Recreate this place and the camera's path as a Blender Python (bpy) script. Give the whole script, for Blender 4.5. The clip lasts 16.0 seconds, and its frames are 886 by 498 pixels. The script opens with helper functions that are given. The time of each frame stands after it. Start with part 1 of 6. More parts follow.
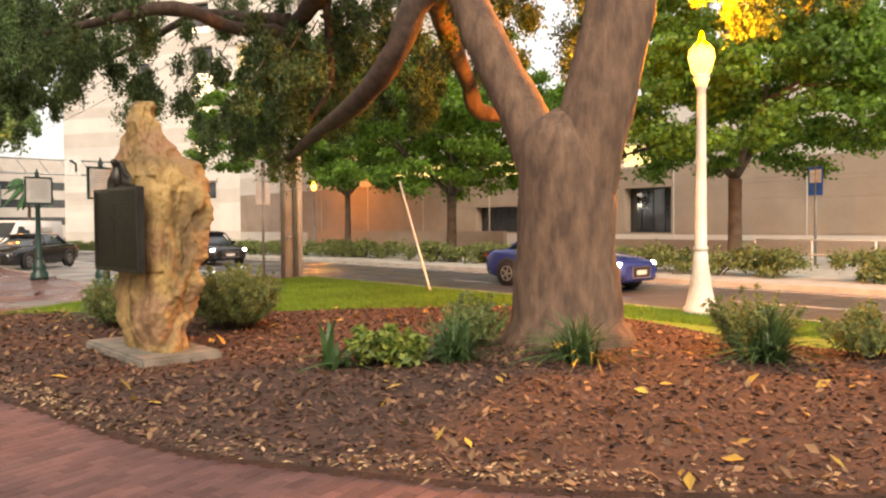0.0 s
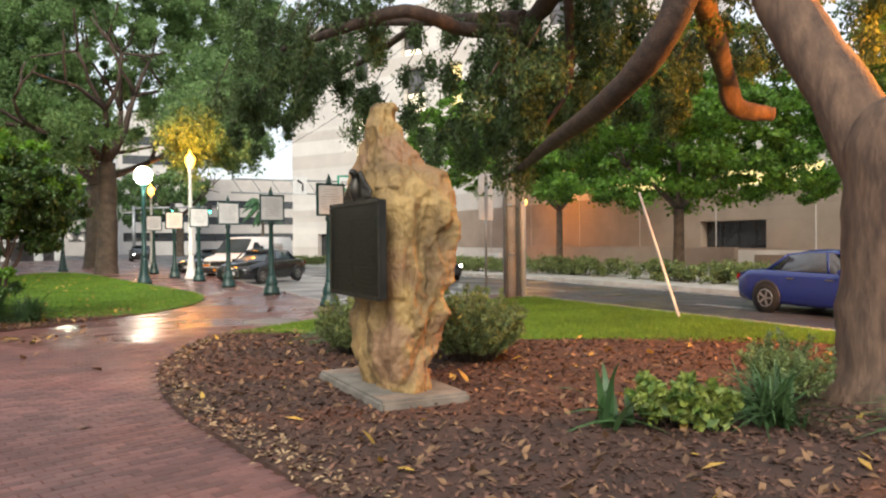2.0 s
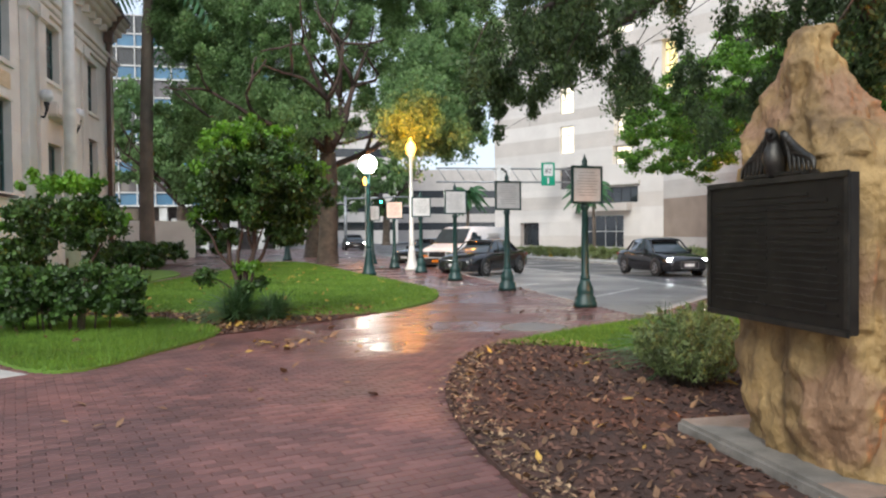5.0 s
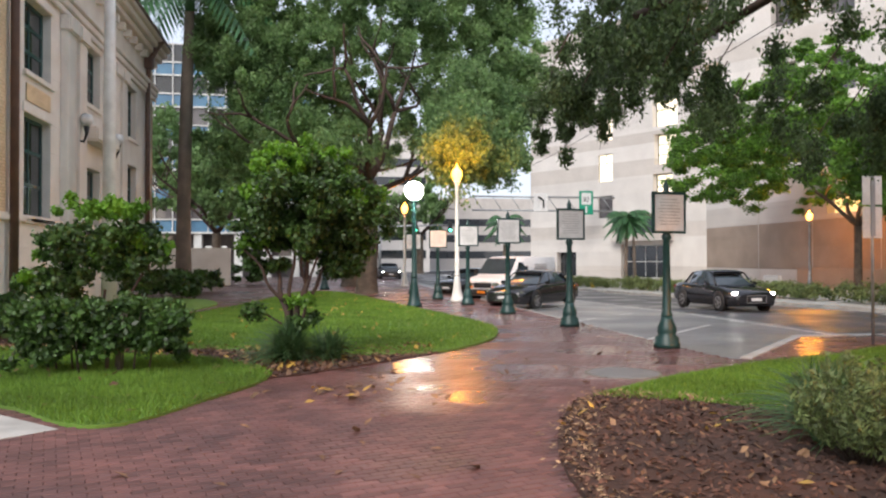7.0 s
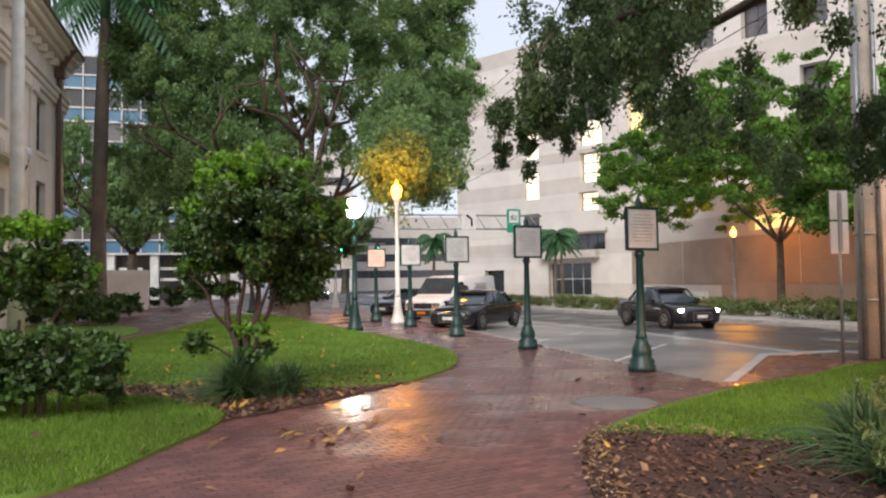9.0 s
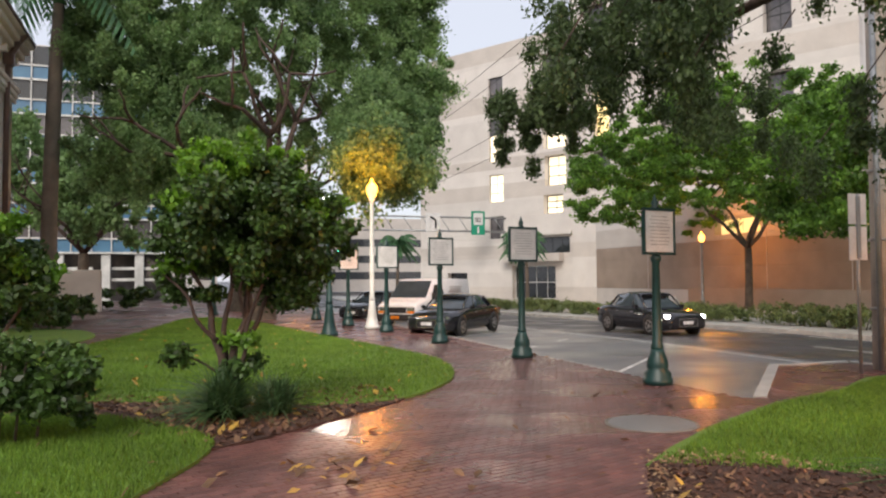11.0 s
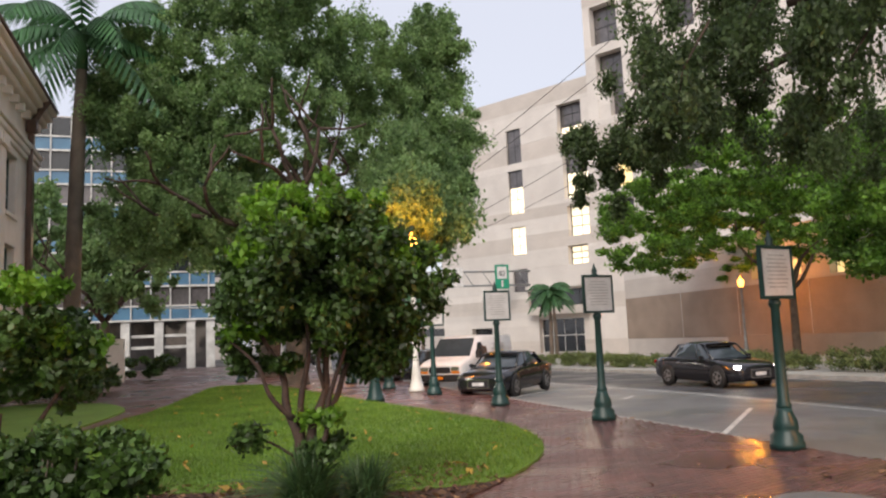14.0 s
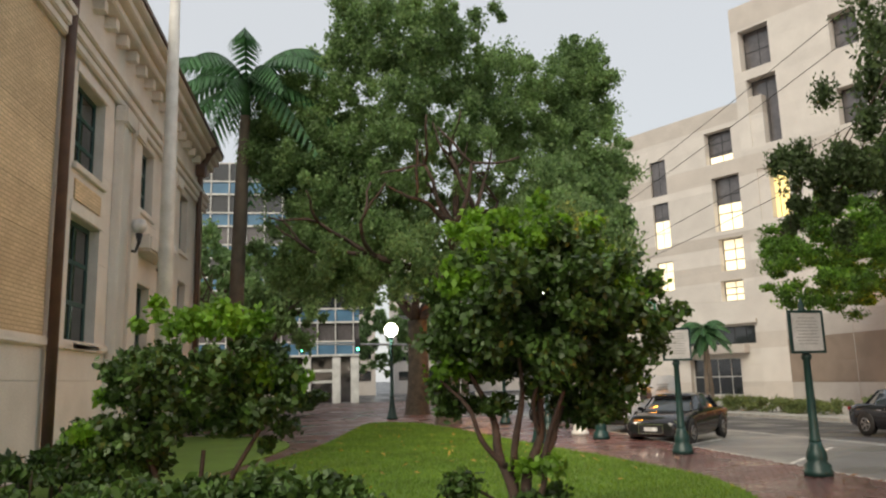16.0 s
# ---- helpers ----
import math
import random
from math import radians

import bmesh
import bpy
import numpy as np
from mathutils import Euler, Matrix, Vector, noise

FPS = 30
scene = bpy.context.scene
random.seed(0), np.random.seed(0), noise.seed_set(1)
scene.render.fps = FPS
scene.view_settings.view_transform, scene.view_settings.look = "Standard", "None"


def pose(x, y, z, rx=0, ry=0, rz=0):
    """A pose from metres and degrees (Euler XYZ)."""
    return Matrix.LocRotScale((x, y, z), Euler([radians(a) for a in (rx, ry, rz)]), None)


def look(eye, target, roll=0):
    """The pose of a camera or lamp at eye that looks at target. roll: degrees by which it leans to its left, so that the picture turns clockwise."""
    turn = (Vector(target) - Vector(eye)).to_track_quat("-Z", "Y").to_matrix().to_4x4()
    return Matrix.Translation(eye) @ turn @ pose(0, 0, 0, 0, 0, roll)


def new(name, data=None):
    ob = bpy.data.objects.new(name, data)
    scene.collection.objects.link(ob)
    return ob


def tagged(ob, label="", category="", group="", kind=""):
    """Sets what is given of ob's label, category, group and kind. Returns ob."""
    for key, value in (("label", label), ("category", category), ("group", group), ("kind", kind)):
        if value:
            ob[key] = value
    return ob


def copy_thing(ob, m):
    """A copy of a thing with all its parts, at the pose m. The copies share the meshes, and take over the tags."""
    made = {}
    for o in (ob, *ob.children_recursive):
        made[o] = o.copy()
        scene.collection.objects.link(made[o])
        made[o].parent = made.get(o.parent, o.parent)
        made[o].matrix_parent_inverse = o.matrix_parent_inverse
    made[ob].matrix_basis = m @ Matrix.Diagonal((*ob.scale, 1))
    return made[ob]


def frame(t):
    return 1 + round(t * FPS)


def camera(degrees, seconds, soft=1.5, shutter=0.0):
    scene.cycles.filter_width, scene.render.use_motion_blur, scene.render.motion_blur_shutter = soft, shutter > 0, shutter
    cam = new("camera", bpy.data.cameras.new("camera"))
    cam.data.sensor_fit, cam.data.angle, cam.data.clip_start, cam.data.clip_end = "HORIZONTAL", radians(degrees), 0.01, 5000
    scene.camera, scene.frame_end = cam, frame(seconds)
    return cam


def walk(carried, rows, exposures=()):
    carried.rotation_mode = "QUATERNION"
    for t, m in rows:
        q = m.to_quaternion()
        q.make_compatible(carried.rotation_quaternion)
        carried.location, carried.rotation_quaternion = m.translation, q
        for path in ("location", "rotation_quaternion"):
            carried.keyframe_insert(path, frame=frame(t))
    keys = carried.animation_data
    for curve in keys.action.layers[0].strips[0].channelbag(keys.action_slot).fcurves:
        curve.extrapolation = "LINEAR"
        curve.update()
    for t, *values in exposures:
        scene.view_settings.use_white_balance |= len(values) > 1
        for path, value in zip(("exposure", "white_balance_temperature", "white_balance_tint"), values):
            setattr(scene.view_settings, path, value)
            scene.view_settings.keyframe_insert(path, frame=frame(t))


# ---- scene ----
cam = camera(60.8, 16.0, soft=2.2)
METRES, EYE, TILT, LEAN, TURN = 12.6, 1.6, 0.0, 0.0, -41.4
ROWS = [
    (0.0, 0.0, 0.0, 0.0, -0.01, -1.91, 0.44),
    (0.5, -0.0133, 0.0326, 0.0012, 1.9, -0.94, 0.8),
    (1.0, -0.0263, 0.0685, 0.0033, 7.83, 0.55, 0.39),
    (1.5, -0.0483, 0.0946, 0.0045, 10.35, -0.08, 0.52),
    (2.0, -0.0711, 0.1258, 0.0033, 15.26, -0.64, 0.5),
    (2.5, -0.0926, 0.162, 0.0041, 21.15, -0.8, 0.96),
    (3.0, -0.1212, 0.186, 0.0049, 20.43, -3.8, 0.44),
    (3.5, -0.1501, 0.2102, 0.0035, 22.19, -3.62, 0.5),
    (4.0, -0.1847, 0.2263, 0.0065, 25.07, -1.81, 0.65),
    (4.5, -0.2219, 0.2444, 0.0082, 27.91, -1.7, 0.78),
    (7.0, -0.3651, 0.332, 0.0143, 31.82, 0.79, 0.13),
    (7.5, -0.3889, 0.3423, 0.016, 28.92, 0.76, -0.07),
    (8.0, -0.4155, 0.3589, 0.0192, 28.57, 2.74, 0.23),
    (8.5, -0.4446, 0.3699, 0.02, 27.2, 2.64, 0.99),
    (9.0, -0.4669, 0.3809, 0.0178, 25.82, 2.18, 0.8),
    (11.5, -0.592, 0.4569, 0.0229, 21.86, 2.3, 0.13),
    (12.0, -0.6133, 0.4716, 0.0209, 21.48, 2.25, -0.16),
    (12.5, -0.6344, 0.4843, 0.0228, 22.4, 4.41, 0.15),
    (13.0, -0.6586, 0.493, 0.0259, 21.41, 4.98, 1.98),
    (13.5, -0.6811, 0.5038, 0.0252, 21.2, 5.0, 2.51),
    (14.0, -0.7014, 0.5182, 0.0265, 23.53, 6.59, 2.45),
    (14.5, -0.7287, 0.5266, 0.0272, 27.5, 6.11, 3.01),
    (15.0, -0.7567, 0.5311, 0.0298, 28.67, 7.05, 3.04),
    (15.5, -0.7778, 0.5369, 0.0311, 31.07, 9.4, 2.57),
    (16.0, -0.7996, 0.5414, 0.0304, 33.46, 9.79, 1.52),
]
EXPOSURES = [(0.0, 1.15, 8400, 12), (2.0, 1.02, 6800, 4), (3.0, 0.95, 6250, 2), (4.5, 0.84, 6100, 4), (8.0, 0.82, 6450, 10), (8.7, 0.7, 6500, 10), (11.5, 0.58, 6800, 10), (12.3, 0.68, 6800, 10), (13.5, 0.55, 6800, 12), (15.0, 0.63, 7000, 9), (16.0, 0.42, 7300, 5)]
walk(cam, [(t, pose(0, 0, EYE, TILT, LEAN, TURN) @ pose(METRES * x, METRES * y, METRES * z, 90 + pitch, roll, yaw)) for t, x, y, z, yaw, pitch, roll in ROWS], EXPOSURES)

# ---- world and sun: pale dusk sky under thin cloud ----
world = bpy.data.worlds.new("world")
scene.world = world
world.use_nodes = True
wn, wl = world.node_tree.nodes, world.node_tree.links
sky = wn.new("ShaderNodeTexSky")
sky.sky_type, sky.sun_disc, sky.sun_elevation, sky.sun_rotation = "NISHITA", False, radians(14), radians(200)
cloud = wn.new("ShaderNodeMixRGB")
cloud.inputs["Fac"].default_value = 0.82
cloud.inputs["Color2"].default_value = (5.6, 5.9, 6.9, 1)
wl.new(sky.outputs["Color"], cloud.inputs["Color1"])
wl.new(cloud.outputs["Color"], wn["Background"].inputs["Color"])
wn["Background"].inputs["Strength"].default_value = 0.1
sun = new("sun", bpy.data.lights.new("sun", "SUN"))
sun.data.energy, sun.data.angle, sun.data.color = 1.8, radians(35), (1.0, 0.93, 0.84)
sun.matrix_world = look((-20, -30, 30), (0, 0, 0))


def lamp_light(x, y, z, watts, colour, radius):
    ob = new("lamp_light", bpy.data.lights.new("lamp_light", "POINT"))
    ob.data.energy, ob.data.color, ob.data.shadow_soft_size = watts, colour, radius
    ob.location = (x, y, z)


SODIUM, WHITE = (1.0, 0.31, 0.025), (1.0, 0.93, 0.82)

# ---- materials ----


def material(name, colour, colour2=None, rough=0.7, metal=0.0, scale=6.0, fine=60.0, bump=0.2, rough2=None, vary=0.0, spec=0.5, island=0.0, wet=0.0, translucent=0.0, stretch=1.0, third=None):
    """Two-scale procedural surface: colour to colour2 by broad noise, grain by fine noise, varied per object or island."""
    m = bpy.data.materials.new(name)
    m.use_nodes = True
    n, l = m.node_tree.nodes, m.node_tree.links
    b = n["Principled BSDF"]
    b.inputs["Metallic"].default_value, b.inputs["Specular IOR Level"].default_value = metal, spec
    c2 = colour2 or tuple(v * 0.7 for v in colour)
    tex = n.new("ShaderNodeTexCoord")
    big, small = n.new("ShaderNodeTexNoise"), n.new("ShaderNodeTexNoise")
    big.inputs["Scale"].default_value, big.inputs["Detail"].default_value = scale, 4
    small.inputs["Scale"].default_value, small.inputs["Detail"].default_value = fine, 3
    geo = n.new("ShaderNodeNewGeometry")
    place = geo.outputs["Position"]
    if stretch != 1.0:
        sc = n.new("ShaderNodeVectorMath")
        sc.operation = "MULTIPLY"
        sc.inputs[1].default_value = (1, 1, stretch)
        l.new(place, sc.inputs[0])
        place = sc.outputs["Vector"]
    for t in (big, small):
        l.new(place, t.inputs["Vector"])
    ramp = n.new("ShaderNodeMapRange")
    ramp.inputs["From Min"].default_value, ramp.inputs["From Max"].default_value = 0.35, 0.65
    l.new(big.outputs["Fac"], ramp.inputs["Value"])
    mix = n.new("ShaderNodeMixRGB")
    mix.inputs["Color1"].default_value, mix.inputs["Color2"].default_value = (*colour, 1), (*c2, 1)
    l.new(ramp.outputs["Result"], mix.inputs["Fac"])
    hsv = n.new("ShaderNodeHueSaturation")
    l.new(mix.outputs["Color"], hsv.inputs["Color"])
    if third:
        patch, pm, mix3 = n.new("ShaderNodeTexNoise"), n.new("ShaderNodeMapRange"), n.new("ShaderNodeMixRGB")
        patch.inputs["Scale"].default_value, patch.inputs["Detail"].default_value = scale * 0.55, 5
        l.new(geo.outputs["Position"], patch.inputs["Vector"])
        pm.inputs["From Min"].default_value, pm.inputs["From Max"].default_value = 0.5, 0.62
        l.new(patch.outputs["Fac"], pm.inputs["Value"])
        l.new(pm.outputs["Result"], mix3.inputs["Fac"])
        l.new(mix.outputs["Color"], mix3.inputs["Color1"])
        mix3.inputs["Color2"].default_value = (*third, 1)
        l.new(mix3.outputs["Color"], hsv.inputs["Color"])
    val = n.new("ShaderNodeMapRange")
    val.inputs["To Min"].default_value, val.inputs["To Max"].default_value = 0.72, 1.28
    l.new(small.outputs["Fac"], val.inputs["Value"])
    last = val.outputs["Result"]
    for amount, source in ((vary, "object"), (island, "island")):
        if amount:
            src = n.new("ShaderNodeObjectInfo").outputs["Random"] if source == "object" else geo.outputs["Random Per Island"]
            r = n.new("ShaderNodeMapRange")
            r.inputs["To Min"].default_value, r.inputs["To Max"].default_value = 1 - amount, 1 + amount
            l.new(src, r.inputs["Value"])
            mul = n.new("ShaderNodeMath")
            mul.operation = "MULTIPLY"
            l.new(last, mul.inputs[0])
            l.new(r.outputs["Result"], mul.inputs[1])
            last = mul.outputs["Value"]
    l.new(last, hsv.inputs["Value"])
    l.new(hsv.outputs["Color"], b.inputs["Base Color"])
    rr = n.new("ShaderNodeMapRange")
    rr.inputs["To Min"].default_value, rr.inputs["To Max"].default_value = rough, rough if rough2 is None else rough2
    rr.inputs["From Min"].default_value, rr.inputs["From Max"].default_value = 0.4, 0.6
    if wet:
        pud = n.new("ShaderNodeTexNoise")
        pud.inputs["Scale"].default_value, pud.inputs["Detail"].default_value = wet, 2
        l.new(geo.outputs["Position"], pud.inputs["Vector"])
        l.new(pud.outputs["Fac"], rr.inputs["Value"])
    else:
        l.new(small.outputs["Fac"], rr.inputs["Value"])
    l.new(rr.outputs["Result"], b.inputs["Roughness"])
    if bump:
        bp = n.new("ShaderNodeBump")
        bp.inputs["Strength"].default_value, bp.inputs["Distance"].default_value = bump, 0.02
        l.new(small.outputs["Fac"], bp.inputs["Height"])
        l.new(bp.outputs["Normal"], b.inputs["Normal"])
    if translucent:
        tr, add = n.new("ShaderNodeBsdfTranslucent"), n.new("ShaderNodeMixShader")
        l.new(hsv.outputs["Color"], tr.inputs["Color"])
        add.inputs["Fac"].default_value = translucent
        l.new(b.outputs["BSDF"], add.inputs[1])
        l.new(tr.outputs["BSDF"], add.inputs[2])
        l.new(add.outputs["Shader"], n["Material Output"].inputs["Surface"])
    return m


def glow(name, colour, strength):
    m = bpy.data.materials.new(name)
    m.use_nodes = True
    b = m.node_tree.nodes["Principled BSDF"]
    b.inputs["Base Color"].default_value = (*colour, 1)
    b.inputs["Emission Color"].default_value, b.inputs["Emission Strength"].default_value = (*colour, 1), strength
    return m


def glass(name, colour, rough=0.05):
    m = material(name, colour, rough=rough, bump=0, spec=0.9, scale=0.6, fine=3)
    return m


M_BRICK = material("red_paver", (0.165, 0.074, 0.066), (0.105, 0.05, 0.047), rough=0.34, rough2=0.1, scale=1.1, fine=90, bump=0.07, vary=0.3, island=0.3, wet=0.5, spec=0.5)
M_JOINT = material("paver_joint", (0.14, 0.066, 0.056), (0.085, 0.043, 0.038), rough=0.5, rough2=0.2, scale=2, fine=120, wet=0.5)
M_MULCH = material("mulch_soil", (0.082, 0.038, 0.026), (0.045, 0.023, 0.017), rough=0.95, scale=3, fine=70, bump=1.0)
M_CHIP = material("mulch_chip", (0.125, 0.06, 0.039), (0.062, 0.031, 0.023), rough=0.85, scale=9, fine=60, island=0.6)
M_DEAD = material("fallen_leaf_brown", (0.25, 0.14, 0.07), (0.14, 0.078, 0.045), rough=0.7, scale=7, fine=80, island=0.45, translucent=0.15)
M_YELLOW = material("fallen_leaf_yellow", (0.55, 0.36, 0.06), (0.42, 0.25, 0.07), rough=0.6, scale=7, fine=80, island=0.3, translucent=0.2)
M_LAWN = material("lawn_soil", (0.13, 0.24, 0.03), (0.10, 0.18, 0.025), rough=0.9, scale=0.8, fine=90, bump=0.6)
M_BLADE = material("grass_blade", (0.18, 0.315, 0.04), (0.12, 0.215, 0.027), rough=0.6, scale=0.7, fine=25, island=0.45, translucent=0.45)
M_ASPHALT = material("wet_asphalt", (0.075, 0.075, 0.08), (0.05, 0.05, 0.055), rough=0.6, rough2=0.28, scale=0.35, fine=120, bump=0.25, wet=0.4)
M_BAY = material("bay_concrete", (0.20, 0.20, 0.195), (0.14, 0.14, 0.14), rough=0.6, rough2=0.3, scale=0.5, fine=110, bump=0.2, wet=0.35)
M_CONC = material("kerb_concrete", (0.46, 0.45, 0.42), (0.33, 0.32, 0.30), rough=0.75, scale=2, fine=80, bump=0.3)
M_PAINT = material("road_paint", (0.72, 0.71, 0.68), (0.5, 0.5, 0.48), rough=0.6, scale=3, fine=60)
M_ROCK = material("tan_rock", (0.34, 0.225, 0.09), (0.12, 0.075, 0.033), rough=0.75, scale=3.2, fine=30, bump=1.0, stretch=0.6, third=(0.23, 0.135, 0.075))
M_SLAB = material("slab_concrete", (0.21, 0.19, 0.165), (0.12, 0.11, 0.095), rough=0.85, scale=4, fine=60, bump=0.4)
M_BRONZE = material("dark_bronze", (0.018, 0.017, 0.016), (0.03, 0.028, 0.024), rough=0.34, rough2=0.5, metal=0.6, scale=5, fine=80, bump=0.1)
M_BRONZE2 = material("worn_bronze", (0.06, 0.055, 0.048), (0.03, 0.03, 0.028), rough=0.4, metal=0.7, scale=9, fine=80)
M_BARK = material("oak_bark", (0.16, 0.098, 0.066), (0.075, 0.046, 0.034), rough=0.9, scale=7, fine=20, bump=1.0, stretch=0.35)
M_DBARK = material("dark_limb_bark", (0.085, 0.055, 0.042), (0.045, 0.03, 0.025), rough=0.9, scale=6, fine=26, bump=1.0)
M_TRUNK = material("tree_bark", (0.13, 0.10, 0.075), (0.07, 0.055, 0.045), rough=0.9, scale=3, fine=24, bump=0.8)
M_PALMT = material("palm_trunk", (0.19, 0.15, 0.12), (0.12, 0.10, 0.08), rough=0.85, scale=1.2, fine=20, bump=0.5)
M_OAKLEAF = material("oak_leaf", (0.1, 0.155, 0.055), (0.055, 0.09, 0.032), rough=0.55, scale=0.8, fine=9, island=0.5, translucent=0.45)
# paler than real foliage: the hazy brightness of distant crowns is in this colour
M_FARLEAF = material("hazed_oak_leaf", (0.25, 0.38, 0.145), (0.15, 0.25, 0.10), rough=0.55, scale=0.35, fine=4, island=0.4, translucent=0.6)
M_BRIGHT = material("street_tree_leaf", (0.16, 0.32, 0.04), (0.08, 0.17, 0.03), rough=0.5, scale=0.6, fine=7, island=0.5, translucent=0.5)
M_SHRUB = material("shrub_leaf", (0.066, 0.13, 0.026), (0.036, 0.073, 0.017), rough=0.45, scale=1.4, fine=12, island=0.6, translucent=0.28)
M_SHTOP = material("shrub_top_leaf", (0.2, 0.39, 0.035), (0.11, 0.24, 0.025), rough=0.45, scale=1.4, fine=12, island=0.4, translucent=0.5)
M_HERB = material("herb_leaf", (0.20, 0.25, 0.09), (0.12, 0.165, 0.06), rough=0.55, scale=3, fine=15, island=0.5, translucent=0.35)
M_STRAP = material("strap_leaf", (0.05, 0.11, 0.04), (0.08, 0.14, 0.05), rough=0.45, scale=3, fine=15, island=0.4, translucent=0.25)
M_VARIEG = material("variegated_leaf", (0.28, 0.32, 0.07), (0.075, 0.14, 0.03), rough=0.45, scale=10, fine=25, island=0.5, translucent=0.3)
M_PALM = material("palm_frond", (0.08, 0.20, 0.08), (0.05, 0.13, 0.055), rough=0.4, scale=1, fine=8, island=0.4, translucent=0.35)
M_GREENIRON = material("green_iron", (0.013, 0.05, 0.046), (0.009, 0.034, 0.032), rough=0.38, scale=5, fine=50, bump=0.1)
M_SIGNFACE = material("marker_face", (0.66, 0.63, 0.62), (0.56, 0.54, 0.53), rough=0.5, scale=3, fine=40, bump=0.05)
M_TABTEXT = material("bronze_lettering", (0.03, 0.028, 0.026), rough=0.4, metal=0.6, bump=0)
M_INK = material("marker_ink", (0.46, 0.44, 0.43), rough=0.6, bump=0)
M_WHITEPOST = material("white_post", (0.74, 0.72, 0.68), (0.6, 0.58, 0.54), rough=0.5, scale=2, fine=40, bump=0.1)
M_SODIUM = glow("sodium_glow", (1.0, 0.44, 0.07), 5.0)
M_GLOBE = glow("globe_glow", (1.0, 0.96, 0.88), 9)
M_HEAD = glow("headlight_glow", (1.0, 0.97, 0.9), 40)
M_TAIL = material("red_lens", (0.35, 0.01, 0.01), rough=0.2, bump=0)
M_AMBER = material("amber_lens", (0.7, 0.22, 0.02), rough=0.25, bump=0)
M_WOODPOLE = material("weathered_pole", (0.52, 0.47, 0.42), (0.36, 0.33, 0.30), rough=0.85, scale=1.5, fine=30, bump=0.5)
M_CABLE = material("cable", (0.03, 0.03, 0.032), rough=0.6, bump=0)
M_STEEL = material("galvanised", (0.34, 0.35, 0.36), (0.26, 0.27, 0.28), rough=0.4, metal=0.6, scale=4, fine=40, bump=0.05)
M_LIGHTCON = material("pale_concrete", (0.66, 0.62, 0.585), (0.60, 0.56, 0.53), rough=0.85, scale=0.5, fine=25, bump=0.15, vary=0.05)
M_DARKCON = material("band_concrete", (0.575, 0.525, 0.485), (0.51, 0.465, 0.43), rough=0.85, scale=0.5, fine=25, bump=0.15, vary=0.05)
M_PINKCON = material("pink_concrete", (0.35, 0.27, 0.215), (0.29, 0.225, 0.18), rough=0.85, scale=0.6, fine=25, bump=0.15, vary=0.05)
M_CREAM = material("cream_brick", (0.72, 0.57, 0.37), (0.62, 0.48, 0.31), rough=0.85, scale=0.9, fine=30, bump=0.2, vary=0.1, island=0.12)
M_LIMESTONE = material("limestone", (0.76, 0.71, 0.65), (0.66, 0.61, 0.55), rough=0.8, scale=0.8, fine=25, bump=0.2)
M_COPPER = material("brown_copper", (0.12, 0.065, 0.045), (0.08, 0.045, 0.035), rough=0.5, scale=2, fine=25)
M_GREENFRAME = material("green_frame", (0.02, 0.075, 0.065), rough=0.4, bump=0, scale=2)
M_DARKGLASS = glass("dark_glass", (0.03, 0.035, 0.04))
M_GREYGLASS = glass("grey_glass", (0.13, 0.12, 0.125))
M_BLUEPANEL = material("blue_spandrel", (0.10, 0.22, 0.34), (0.08, 0.17, 0.27), rough=0.25, scale=0.5, fine=10, bump=0)
M_MULLION = material("white_mullion", (0.68, 0.68, 0.66), rough=0.5, bump=0, scale=1)
M_LITROOM = glow("lit_room", (1.0, 0.88, 0.66), 0.75)
M_LITYEL = glow("lit_room_yellow", (1.0, 0.80, 0.36), 0.65)
M_TYRE = material("tyre_rubber", (0.018, 0.018, 0.018), rough=0.8, bump=0.1)
M_RIM = material("alloy_rim", (0.5, 0.5, 0.51), rough=0.3, metal=0.8, bump=0)
M_BLACKCAR = material("black_paint", (0.012, 0.012, 0.016), (0.016, 0.016, 0.02), rough=0.12, bump=0, spec=0.7)
M_BLUECAR = material("blue_paint", (0.018, 0.035, 0.22), (0.018, 0.035, 0.2), rough=0.15, bump=0, spec=0.7)
M_WHITECAR = material("white_paint", (0.72, 0.72, 0.73), (0.66, 0.66, 0.67), rough=0.2, bump=0)
M_CARGLASS = glass("car_glass", (0.05, 0.065, 0.08), 0.04)
M_PLASTIC = material("black_plastic", (0.02, 0.02, 0.022), rough=0.5, bump=0)
M_CHROME = material("chrome", (0.6, 0.6, 0.62), rough=0.15, metal=0.9, bump=0)
M_SIGNGREEN = material("sign_green", (0.01, 0.30, 0.18), rough=0.4, bump=0)
M_SIGNWHITE = material("sign_white", (0.75, 0.75, 0.75), rough=0.4, bump=0)
M_SIGNBLUE = material("sign_blue", (0.02, 0.12, 0.5), rough=0.4, bump=0)
M_SIGNALGREEN = glow("signal_green", (0.1, 1.0, 0.6), 5)
M_YELLOWIRON = material("hydrant_yellow", (0.6, 0.42, 0.03), rough=0.5, bump=0)
M_GRAVELW = material("leaf_scraps", (0.36, 0.25, 0.14), (0.22, 0.13, 0.075), rough=0.8, scale=20, fine=80, island=0.6)

